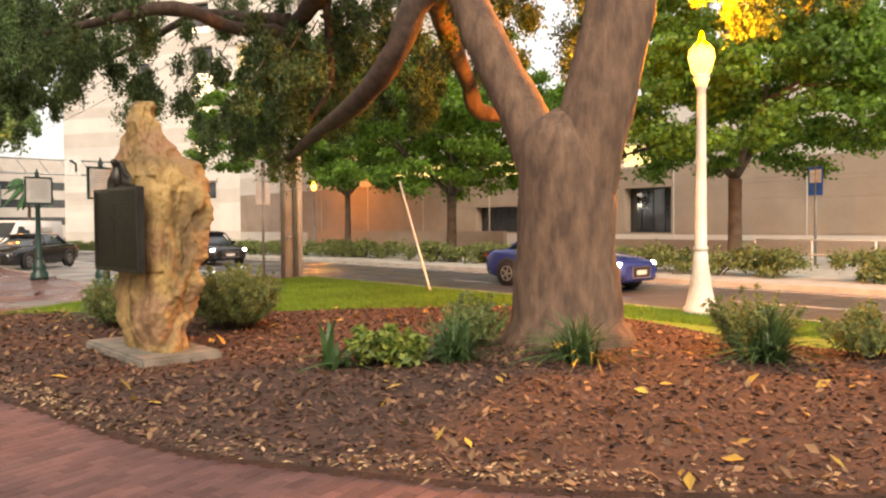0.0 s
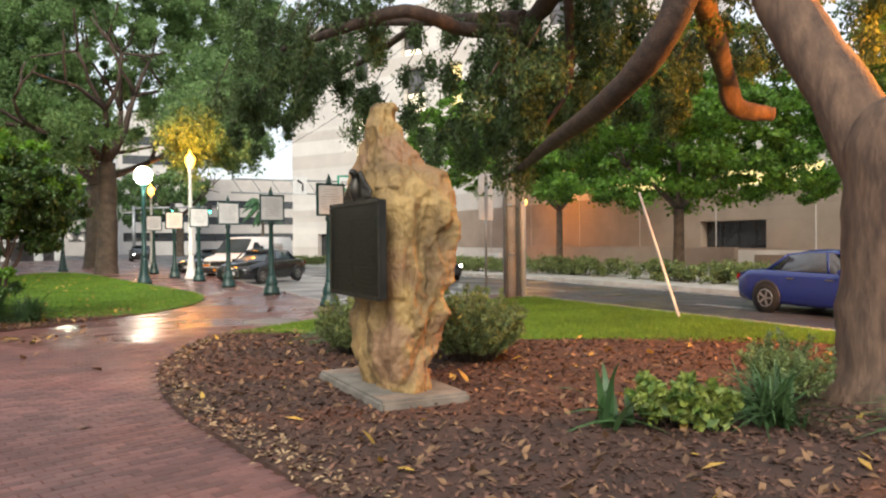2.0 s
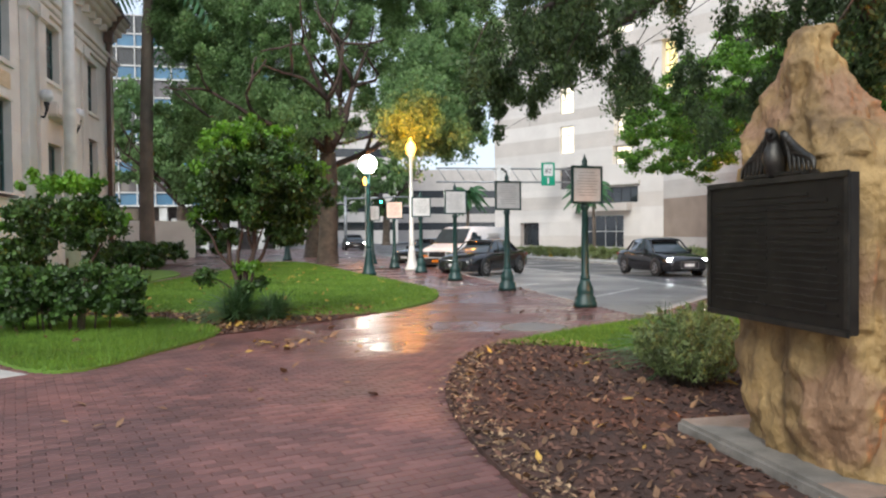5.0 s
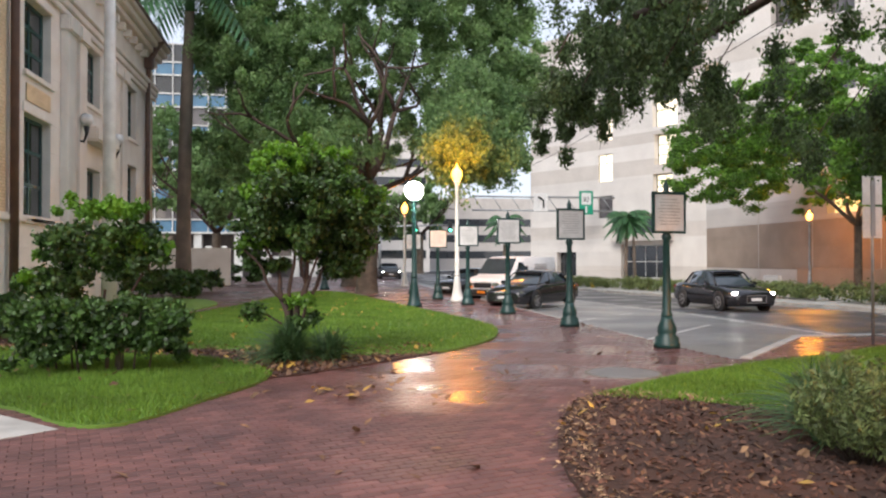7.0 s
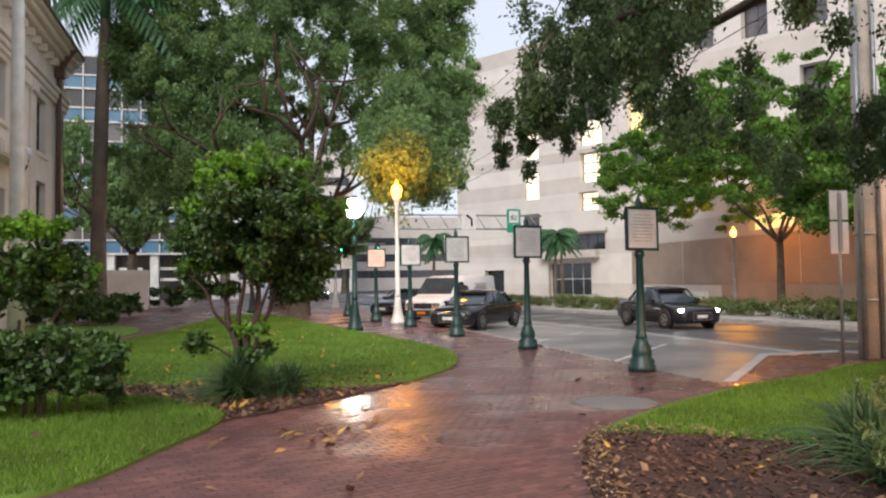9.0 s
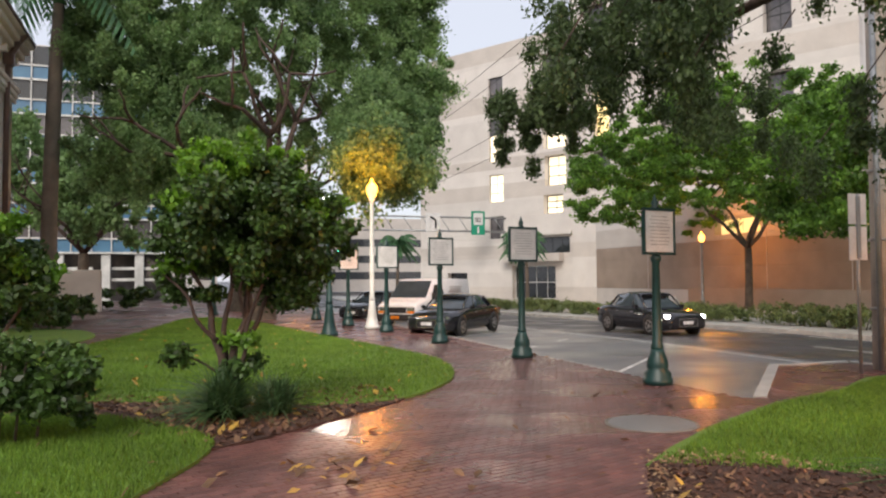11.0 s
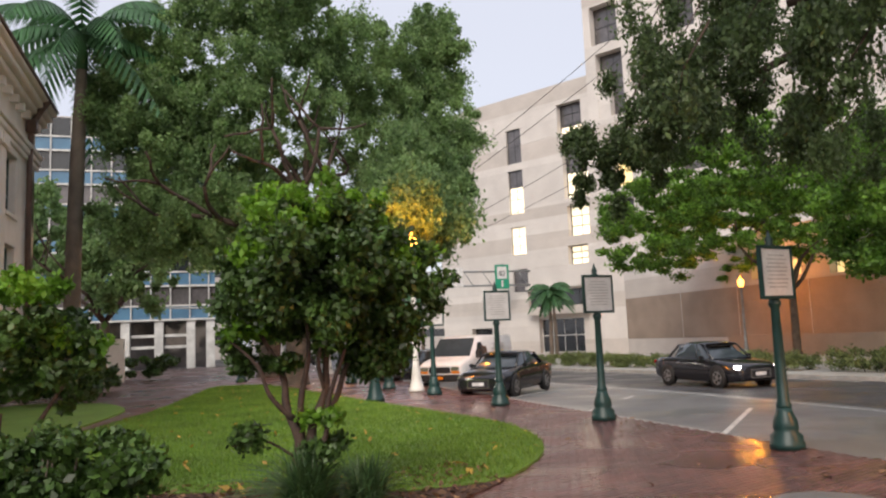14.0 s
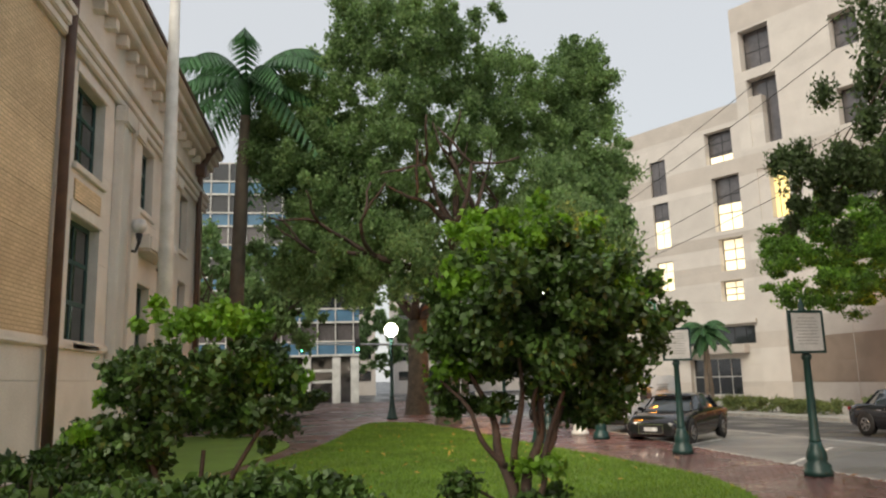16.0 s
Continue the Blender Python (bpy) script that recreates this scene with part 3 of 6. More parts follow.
window_unit(low, *lo_open[8], 0.5, M_DARKGLASS, M_PLASTIC, 7, 1, bar=0.08)
window_unit(low, *lo_open[9], 0.6, M_DARKGLASS, M_MULLION, 4, 2, bar=0.1)
window_unit(low, *lo_open[10], 0.7, M_DARKGLASS, M_PLASTIC, 3, 1)
window_unit(low, *lo_open[11], 0.35, M_DARKGLASS, M_PLASTIC, 2, 1)
part("canopy", boxed(-1.0, 0.0, 3.6, 11.0, 4.5, 5.3, bevel=0.04), M_DARKCON, low, "flat concrete entrance canopy")
part("ledge", boxed(-0.35, 0.0, 2.6, 11.6, 7.3, 7.7, bevel=0.03), M_LIGHTCON, low)
part("vent", boxed(-0.12, 0.0, 14.6, 15.6, 9.9, 10.5, bevel=0.03), M_STEEL, low)

S1 = -26.0
hi_open = [(-2.9 - S1, 0.2 - S1, 32.0, 36.2), (-3.2 - S1, -0.2 - S1, 24.2, 31.0), (-3.4 - S1, -0.4 - S1, 16.9, 21.9), (-3.4 - S1, -0.6 - S1, 12.6, 15.6)]
for s in (-8.5, -13.5, -18.5):
    for z in (12.6, 17.2, 24.0, 31.0):
        hi_open.append((s - 2.4 - S1, s - S1, z, z + 3.4))
hi = banded_wall("wall_tower_high", 27.0, 38.9, bands_hi, hi_open, 1.2, tower_at(S1), -30, "tall pale precast concrete tower wing with deep-set windows", TZ)
hi.location = hi.location + Vector((-0.10, -0.06, 0))
for i, o in enumerate(hi_open):
    window_unit(hi, *o, 1.0, M_LITYEL if i == 2 else M_GREYGLASS, M_PLASTIC, 2, 2 if i != 1 else 1, bar=0.1)
for name, s0, s1, h, wall in (("block", -26, -1.6, 38.7, hi), ("block", -1.4, 22.4, 29.0, low)):
    part(name, boxed(1.25, 22, 0.02, s1 - s0, 0, h), M_LIGHTCON, wall)

# low street front of the same block
P_OPEN = [(33.9, 39.2, 1.0, 2.75), (23.4, 26.5, 1.0, 3.6), (42.5, 50.5, 5.0, 6.3), (30.0, 40.0, 4.9, 6.0), (53, 58, 5.2, 6.4), (23.0, 27.0, 4.9, 6.2)]
P_OPEN = [(a + 12, b + 12, c + 0.8, d + 0.8) for a, b, c, d in P_OPEN]
front = banded_wall("wall_street_front", 88, 9.6, [(0, M_DARKCON), (1.7, M_PINKCON), (4.6, M_PINKCON), (5.6, M_DARKCON), (7.4, M_LIGHTCON)], P_OPEN, 0.8, (WALLX, -12), 0, "low buff concrete street front with recessed windows", -0.8)
for i, o in enumerate(P_OPEN):
    window_unit(front, *o, 0.6, M_DARKGLASS if i < 2 else M_LITYEL, M_PLASTIC if i < 2 else M_MULLION, 4, 1)
part("block", boxed(0.85, 12, 0.02, 87.9, 0, 9.5), M_DARKCON, front)
for y in np.arange(6, 86, 7.3):
    part("joint_rib", boxed(-0.03, 0.0, y, y + 0.06, 0, 9.5), M_DARKCON, front)
part("planter_wall", boxed(-2.6, -2.2, 46, 70, 0.3, 1.9, bevel=0.03), M_PINKCON, front, "low concrete planter wall")
part("planter_wall", boxed(-3.2, -2.8, 22, 44, 0.3, 1.5, bevel=0.03), M_PINKCON, front)
block = banded_wall("wall_south_block", 34, 22, [(0, M_DARKCON), (1.6, M_LIGHTCON), (5.4, M_DARKCON), (7.6, M_LIGHTCON), (12, M_DARKCON), (14, M_LIGHTCON)], [(16, 19, 8, 11)], 0.8, (35.0, -22), 8, "pale concrete block with darker bands", -0.5)
window_unit(block, 16, 19, 8, 11, 0.5, M_GREYGLASS, M_PLASTIC)
part("block", boxed(0.85, 14, 0.02, 33.9, 0, 21.9), M_LIGHTCON, block)

# civic building in cream brick on the park side, facing the street
LX = -10.0
C_OPEN = [(32.5, 35.0, 8.0, 10.5), (32.5, 35.0, 3.2, 6.6), (38.9, 41.2, 8.3, 10.7), (38.9, 41.2, 2.2, 5.6), (46.0, 48.0, 8.0, 10.6), (46.0, 48.0, 3.2, 6.6), (24.2, 26.7, 8.0, 10.5), (24.2, 26.7, 3.2, 6.6)]
C_OPEN = [(52 - b, 52 - a, c, d) for a, b, c, d in C_OPEN]
civic = banded_wall("wall_civic", 32, 15.2, [(0, M_LIMESTONE), (3.1, M_CREAM), (10.9, M_LIMESTONE), (11.9, M_CREAM), (13.3, M_LIMESTONE), (14.0, M_CREAM)], C_OPEN, 0.6, (LX, 52), 180, "two-storey civic building of pale limestone with cream brick corner", brick_from=20.9)
for i, o in enumerate(C_OPEN):
    window_unit(civic, *o, 0.28, M_DARKGLASS, M_GREENFRAME, 2, 3, bar=0.12)
    part("window_sill", boxed(-0.12, 0.0, o[0] - 0.15, o[1] + 0.15, o[2] - 0.2, o[2] - 0.01, bevel=0.02), M_LIMESTONE, civic)
    part("lintel", boxed(-0.05, 0.0, o[0] - 0.15, o[1] + 0.15, o[3] + 0.01, o[3] + 0.35, bevel=0.02), M_LIMESTONE, civic)
    if i in (0, 6):
        part("spandrel", boxed(-0.04, 0.0, o[0] + 0.1, o[1] - 0.1, 7.0, 7.6, bevel=0.02), M_CREAM, civic)
for y in (36.0, 37.4, 42.6, 44.0):
    a = 52 - y
    part("pilaster", boxed(-0.28, 0.0, a - 1.0, a, 0.3, 10.8, bevel=0.03), M_LIMESTONE, civic)
    part("capital", boxed(-0.4, 0.0, a - 1.1, a + 0.1, 10.3, 10.9, bevel=0.06), M_LIMESTONE, civic)
    part("pilaster_base", boxed(-0.4, 0.0, a - 1.1, a + 0.1, 0, 1.2, bevel=0.04), M_LIMESTONE, civic)
for n, (z0, z1, d) in enumerate(((3.0, 3.25, 0.12), (10.95, 11.2, 0.16), (11.2, 11.5, 0.24), (11.5, 11.75, 0.34), (13.2, 13.5, 0.5), (13.5, 13.8, 0.75), (13.8, 14.1, 0.95), (15.1, 15.35, 0.15))):
    part("cornice" if n else "plinth_band", boxed(-d, 0.0, -0.25, 32, z0, z1, bevel=0.04), M_LIMESTONE, civic)
for i in range(26):
    part("dentil", boxed(-0.34, 0.0, 0.4 + i * 1.2, 0.75 + i * 1.2, 12.8, 13.15), M_LIMESTONE, civic)
part("gutter", boxed(-1.02, -0.955, -0.25, 32, 13.95, 14.15, bevel=0.02), M_COPPER, civic)
for y in (31.2, 49.8):
    a = 52 - y
    part("downpipe", tube([(-0.95, a, 13.9, 0.16), (-0.6, a, 13.4, 0.16), (-0.25, a, 12.6, 0.13), (-0.2, a, 11, 0.13), (-0.2, a, 0, 0.13)], 10), M_COPPER, civic, "brown copper downpipe")
    part("rain_hopper", boxed(-0.5, -0.06, a - 0.25, a + 0.25, 12.3, 13.0, bevel=0.05), M_COPPER, civic)
for y in (39.9 - 2.4, 39.9 + 2.4):
    a = 52 - y
    arm = part("wall_lantern", tube([(0, a, 6.5, 0.05), (-0.4, a, 6.4, 0.05), (-0.5, a, 6.7, 0.06), (-0.5, a, 7.0, 0.12)], 8), M_PLASTIC, civic, "black iron lantern bracket")
    part("lantern_globe", lathe([(0.05, 7.0), (0.2, 7.08), (0.27, 7.25), (0.2, 7.45), (0.05, 7.52)], 14, -0.5, a), M_SIGNWHITE, arm, "white glass globe")
part("door_hood", boxed(-0.7, 0.0, 10.2, 13.6, 6.6, 7.2, bevel=0.08), M_LIMESTONE, civic)
part("block", boxed(0.65, 16, 0.02, 31.9, 0, 15.1), M_CREAM, civic)
end_wall = banded_wall("wall_civic_end", 16, 15.2, [(0, M_LIMESTONE), (3.1, M_CREAM), (10.9, M_LIMESTONE), (11.9, M_CREAM)], [], 0.5, (LX - 16, 52.02), 90, "cream brick end wall of the civic building")

# glass office block behind the trees
gb = thing("wall_glass_block", 0, 96, -0.3, "glass office block with blue panels and white mullions", "office block")
gb["kind"] = "structure"
part("core", boxed(-46, -0.5, 0.6, 18, 5.2, 27), M_LIGHTCON, gb)
for k in range(6):
    z = 5.2 + k * 3.6
    part("spandrel_band", boxed(-46, -0.5, 0.2, 0.55, z, z + 1.5), M_BLUEPANEL, gb)
    part("glass_band", boxed(-46, -0.5, 0.3, 0.55, z + 1.5, z + 3.6), M_DARKGLASS if k % 3 else M_GREYGLASS, gb)
    part("transom", boxed(-46, -0.5, 0.0, 0.2, z - 0.1, z + 0.1), M_MULLION, gb)
    part("transom", boxed(-46, -0.5, 0.05, 0.2, z + 1.42, z + 1.58), M_MULLION, gb)
for i in range(24):
    x = -46 + i * 1.95
    part("mullion", boxed(x - 0.06, x + 0.06, 0.0, 0.2, 5.3, 27), M_MULLION, gb)
part("lobby", boxed(-46, -0.5, 3.5, 4.0, 0, 5.1), M_GREYGLASS, gb)
for x in (-14, -9.5, -6.2, -3.0, -1.0):
    part("column", boxed(x - 0.45, x + 0.45, 0.2, 1.1, 0, 5.15, bevel=0.05), M_MULLION, gb, "white column")
for x in (-12.0, -7.8, -4.6):
    part("louvre", boxed(x - 1.2, x + 1.2, 0.6, 0.9, 3.4, 3.7), M_MULLION, gb)
    part("louvre", boxed(x - 1.2, x + 1.2, 0.6, 0.9, 2.2, 2.5), M_MULLION, gb)
terrace = tagged(part("wall_terrace", boxed(-18, -6.5, 60, 60.5, 0, 2.6, bevel=0.04), M_LIMESTONE), "low pale stone terrace wall", "wall", kind="structure")

# far end of the street
for x0, x1, y, h, m in ((-1, 4, 150, 24, M_DARKCON), (9, 24, 170, 30, M_LIGHTCON), (26, 60, 190, 18, M_DARKCON), (-60, -20, 160, 30, M_LIGHTCON)):
    far = thing("backdrop", 0, 0, -1, "pale distant town block", "building")
    far["kind"] = "structure"
    part("wall", boxed(x0, x1, y, y + 15, 0, h), m, far)
    for k in range(int(h / 4) - 1):
        part("window_band", boxed(x0 + 0.8, x1 - 0.8, y - 0.06, y, 3 + k * 4, 4.8 + k * 4), M_DARKGLASS, far)

# ---- stone monument with bronze tablet ----

def monument():
    stone = thing("stone_monument", 3.62, 9.3, 0.12, "tall rough tan boulder set upright on a concrete slab", "monument")
    # section by height: centre y, half length (y), centre x, half depth (x)
    part("plinth", boxed(-0.66, 0.3, -0.9, 1.1, -0.12, 0.01, bevel=0.03), M_SLAB, stone, "low grey concrete base slab")
    rows = [(0.0, -0.02, 0.60, -0.13, 0.29), (0.25, -0.02, 0.62, -0.14, 0.29), (0.45, -0.02, 0.65, -0.14, 0.30), (0.6, -0.02, 0.68, -0.11, 0.35), (0.78, -0.03, 0.69, -0.11, 0.34), (0.95, -0.04, 0.68, -0.15, 0.30), (1.12, -0.03, 0.71, -0.11, 0.38), (1.45, -0.03, 0.74, -0.09, 0.42), (1.75, -0.03, 0.72, -0.10, 0.40),
            (1.88, -0.03, 0.72, -0.12, 0.39), (2.0, 0.0, 0.68, -0.11, 0.40), (2.22, 0.03, 0.60, -0.12, 0.38), (2.32, 0.04, 0.48, -0.18, 0.30), (2.55, 0.02, 0.36, -0.24, 0.22), (2.75, -0.02, 0.24, -0.27, 0.16), (2.9, -0.04, 0.16, -0.28, 0.13), (2.97, -0.04, 0.09, -0.28, 0.08)]
    bm = bmesh.new()
    seg, levels = 150, 190
    zs = np.linspace(0, 2.97, levels)
    cols = [np.interp(zs, [r[0] for r in rows], [r[k] for r in rows]) for k in range(1, 5)]
    rings = []
    for z, cy, hy, cx, hx in zip(zs, *cols):
        ring = []
        for i in range(seg):
            a = 2 * math.pi * i / seg
            c, s = math.cos(a), math.sin(a)
            k = (abs(c) ** 4.2 + abs(s) ** 4.2) ** (-1 / 4.2)
            p = Vector((cx + hx * c * k, cy + hy * s * k, z))
            n = Vector((c, s, 0))
            q = Vector((p.x * 1.5, p.y * 1.5, p.z * 0.8))
            # broad hollows, hard-edged broken facets, long gouges and grain
            f = 0.07 * noise.noise(q * 1.7) + 0.10 * (0.3 - abs(noise.noise(q * 2.6 + Vector((3, 1, 7)))))
            cell = noise.voronoi(Vector((p.x * 3.6, p.y * 3.6, p.z * 1.4)) + Vector((5, 3, 1)))[0]
            f += 0.11 * (cell[1] - cell[0] - 0.3) if cell[1] - cell[0] < 0.3 else 0.05 * (cell[0] - 0.3)
            fine = noise.voronoi(Vector((p.x * 9, p.y * 9, p.z * 3.4)))[0]
            f += 0.035 * (min(fine[1] - fine[0], 0.25) - 0.2)
            f -= 0.05 * max(0.0, noise.noise(Vector((p.x * 6, p.y * 6, p.z * 0.9))))
            f += 0.02 * noise.noise(q * 9) + 0.014 * noise.noise(q * 19) + 0.007 * noise.noise(q * 40)
            if c < -0.5 and 0.95 < z < 2.05:
                f *= 0.25
            if s < -0.2 or c > 0.2:
                f *= 1.25
            ring.append(bm.verts.new(p + n * f))
        rings.append(ring)
    for a, b in zip(rings, rings[1:]):
        for i in range(seg):
            bm.faces.new((a[i], a[(i + 1) % seg], b[(i + 1) % seg], b[i])).smooth = True
    bm.faces.new(list(reversed(rings[0])))
    bm.faces.new(rings[-1])
    part("boulder", bm, M_ROCK, stone)
    # tablet on the park face (-x), framed, with small blocks of lettering
    tx = -0.64
    tab = part("tablet", boxed(tx, tx + 0.07, -0.86, 0.62, 0.96, 1.92, bevel=0.006), M_BRONZE, stone, "dark bronze tablet")
    bm = bmesh.new()
    for y0, y1, z0, z1 in ((-0.87, 0.63, 1.89, 1.93), (-0.87, 0.63, 0.95, 0.99), (-0.87, -0.83, 0.992, 1.888), (0.59, 0.63, 0.992, 1.888)):
        box(bm, tx - 0.018, tx - 0.002, y0, y1, z0, z1, bevel=0.004)
    part("tablet_rim", bm, M_BRONZE2, tab, "worn raised rim")
    bm = bmesh.new()
    for k in range(17):
        w = 0.62 if k % 5 else 0.42
        for side in ((-0.12,) if k < 2 else (-0.46, 0.22)):
            h = w * (0.5 if k >= 2 else 0.9)
            box(bm, tx - 0.007, tx - 0.001, side - h, side + h, 1.80 - k * 0.046, 1.815 - k * 0.046)
    part("tablet_text", bm, M_TABTEXT, tab)
    bm = tube(bend([(tx + 0.05, -0.12, 1.93, 0.05), (tx + 0.03, -0.12, 2.06, 0.075), (tx + 0.03, -0.12, 2.17, 0.045), (tx - 0.01, -0.14, 2.23, 0.04), (tx - 0.05, -0.17, 2.22, 0.015)], 4), 10)
    crest = part("bronze_crest", bm, M_BRONZE2, stone, "small winged bronze crest")
    part("crest_base", boxed(tx + 0.0, tx + 0.14, -0.45, 0.21, 1.932, 1.965, bevel=0.012), M_BRONZE2, crest)
    for side in (-1, 1):
        for k in range(6):
            reach, rise = 0.13 + 0.045 * k, 0.235 - 0.03 * k
            path = [(tx + 0.09, -0.12 + side * 0.03, 2.1, 0.022), (tx + 0.05, -0.12 + side * reach * 0.6, 2.0 + rise * 0.95, 0.026), (tx + 0.05, -0.12 + side * reach, 1.98 + rise * 0.6, 0.022), (tx + 0.04, -0.12 + side * (reach + 0.03), 1.95, 0.008)]
            part("feather", tube(bend(path, 4), 6), M_BRONZE2, crest)


monument()

# ---- marker posts along the brick edge ----


def marker_post():
    post = thing("marker_post", 6.28, 20.42, 0.0, "green cast-iron post with a pale framed marker panel", "marker post", "marker posts")
    part("base", lathe([(0.26, 0), (0.26, 0.10), (0.235, 0.12), (0.24, 0.2), (0.175, 0.26), (0.19, 0.32), (0.18, 0.42), (0.125, 0.55), (0.11, 0.62)], 16), M_GREENIRON, post)
    part("shaft", lathe([(0.105, 0.6), (0.115, 0.66), (0.09, 0.72), (0.066, 2.15), (0.10, 2.2), (0.10, 2.25), (0.06, 2.3), (0.05, 3.1)], 14), M_GREENIRON, post)
    part("finial", lathe([(0.05, 3.1), (0.085, 3.13), (0.05, 3.17), (0.07, 3.22), (0.03, 3.3), (0.01, 3.38)], 12), M_GREENIRON, post)
    panel = part("panel", boxed(-0.37, 0.37, -0.10, -0.06, 2.33, 3.08, bevel=0.01), M_SIGNFACE, post, "pale grey marker panel")
    bm = bmesh.new()
    for x0, x1, z0, z1 in ((-0.41, 0.41, 3.07, 3.12), (-0.41, 0.41, 2.29, 2.34), (-0.41, -0.365, 2.342, 3.068), (0.365, 0.41, 2.342, 3.068)):
        box(bm, x0, x1, -0.115, -0.045, z0, z1, bevel=0.006)
    part("frame", bm, M_GREENIRON, panel, "dark green frame")
    bm = bmesh.new()
    for k in range(9):
        w = 0.2 if k == 0 else 0.28 - 0.03 * (k % 3)
        box(bm, -w, w, -0.1035, -0.1005, 2.96 - k * 0.062, 2.98 - k * 0.062)
    part("lettering", bm, M_INK, panel)
    return post


first = marker_post()
first.matrix_basis = pose(6.28, 20.42, 0, 0, 0, 14)
for x, y, r in ((5.98, 25.45, 10), (5.52, 30.2, 8), (5.22, 35.3, 6), (4.72, 39.6, 4), (4.3, 45.0, 4)):
    copy_thing(first, pose(x, y, 0, 0, 0, r))


# ---- street lamps ----
def street_lamp(x, y, z, h, head, label, post_mat=M_WHITEPOST, watts=900, colour=SODIUM, group="sodium street lamps"):
    lamp = thing("street_lamp", x, y, z, label, "street lamp", group)
    part("base", lathe([(0.30, 0), (0.30, 0.10), (0.25, 0.16), (0.18, 0.5), (0.13, 0.9), (0.11, 1.1)], 12), post_mat, lamp)
    part("pole", lathe([(0.115, 1.1), (0.13, 1.15), (0.10, 1.2), (0.075, h - 0.25), (0.10, h - 0.2), (0.10, h - 0.12), (0.14, h - 0.08), (0.14, h)], 12), post_mat, lamp)
    if head == "acorn":
        part("lantern", lathe([(0.1, h), (0.16, h + 0.06), (0.22, h + 0.3), (0.2, h + 0.42), (0.12, h + 0.52), (0.05, h + 0.57), (0.04, h + 0.66), (0.01, h + 0.74)], 16), M_SODIUM, lamp, "glowing orange acorn lantern")
        lamp_light(x, y, z + h + 1.0, watts, colour, 0.25)
        lamp_light(x, y, z + h - 0.25, watts * 0.22, colour, 0.2)
    else:
        part("globe", lathe([(0.1, h), (0.22, h + 0.06), (0.33, h + 0.22), (0.35, h + 0.36), (0.33, h + 0.5), (0.2, h + 0.66), (0.05, h + 0.71)], 20), M_GLOBE, lamp, "glowing white globe")
        lamp_light(x, y, z + h - 0.5, watts, colour, 0.3)
    return lamp


street_lamp(11.9, 6.8, 0.0, 4.1, "acorn", "white street lamp with lit orange acorn lantern beside the verge", watts=2200)
street_lamp(5.15, 37.2, 0.0, 5.05, "acorn", "white street lamp with lit orange lantern on the brick walk", watts=420)
street_lamp(5.2, 56.5, -0.1, 5.0, "acorn", "white street lamp far along the brick walk", watts=250)
street_lamp(33.4, 54.0, -0.5, 4.95, "acorn", "street lamp with orange lantern by the buff wall", M_STEEL, watts=520)
street_lamp(2.95, 34.2, 0.0, 4.0, "globe", "green lamp post with a glowing white globe", M_GREENIRON, 260, WHITE, "globe lamps")
street_lamp(-0.15, 52.0, 0.0, 4.3, "globe", "green globe lamp among the trees", M_GREENIRON, 260, WHITE, "globe lamps")


# ---- utility pole, wires and roadside signs ----
pole = thing("utility_pole", 11.75, 20.5, 0.0, "tall weathered utility pole with strapped white conduits", "utility pole")
part("shaft", tube([(0, 0, 0, 0.24), (0, 0, 4, 0.22), (0, 0, 9, 0.19), (0, 0, 14, 0.16)], 14), M_WOODPOLE, pole)
part("conduit", tube([(0.33, -0.10, 0, 0.10), (0.33, -0.10, 5.0, 0.10), (0.26, -0.05, 6.0, 0.09)], 10), M_WHITEPOST, pole, "white conduit")
part("conduit", tube([(-0.26, -0.12, 0, 0.06), (-0.26, -0.12, 7.5, 0.06)], 8), M_STEEL, pole)
part("conduit", tube([(0.05, -0.29, 0, 0.045), (0.05, -0.27, 9.0, 0.045)], 8), M_STEEL, pole)
for z in (1.2, 2.6, 4.0):
    part("strap", lathe([(0.255, z), (0.262, z + 0.01), (0.262, z + 0.05), (0.255, z + 0.06)], 16), M_STEEL, pole)


def wire(a, b, sag=0.8, r=0.014, parent=None):
    pts = []
    for i in range(15):
        t = i / 14
        p = Vector(a).lerp(Vector(b), t)
        pts.append((p.x, p.y, p.z - sag * 4 * t * (1 - t), r))
    return part("cable", tube(pts, 5), M_CABLE, parent)


wires = tagged(new("overhead_wires"), "thin black overhead cables strung along the street", "cables")
for dz, dx in ((12.9, -0.15), (12.2, 0.15), (9.6, 0.1), (8.6, 0.1)):
    wire((11.75 + dx, 20.5, dz), (14.0 + dx, 95, dz + 0.2), 1.0, 0.014, wires)
    wire((11.75 + dx, 20.5, dz), (11.0 + dx, -45, dz), 1.0, 0.014, wires)

rs = thing("road_sign", 10.75, 20.2, 0.0, "back of a slim metal road sign", "road sign")
part("post", tube([(0, 0, 0, 0.035), (0, 0, 3.5, 0.035)], 8), M_STEEL, rs)
part("plate", boxed(-0.23, 0.23, -0.02, 0.0, 2.9, 3.5, bevel=0.008), M_SIGNFACE, rs)
part("plate", boxed(-0.23, 0.23, -0.02, 0.0, 2.2, 2.86, bevel=0.008), M_SIGNFACE, rs)
part("plate", boxed(-0.05, 0.05, -0.045, -0.025, 2.25, 3.45, bevel=0.004), M_STEEL, rs)

lean = thing("leaning_post", 11.5, 13.5, 0.0, "thin pale pole leaning over the verge", "pole")
part("rod", tube([(0, 0, 0, 0.032), (0.3, 0.95, 1.35, 0.03), (0.6, 1.9, 2.7, 0.027)], 8), M_WHITEPOST, lean)

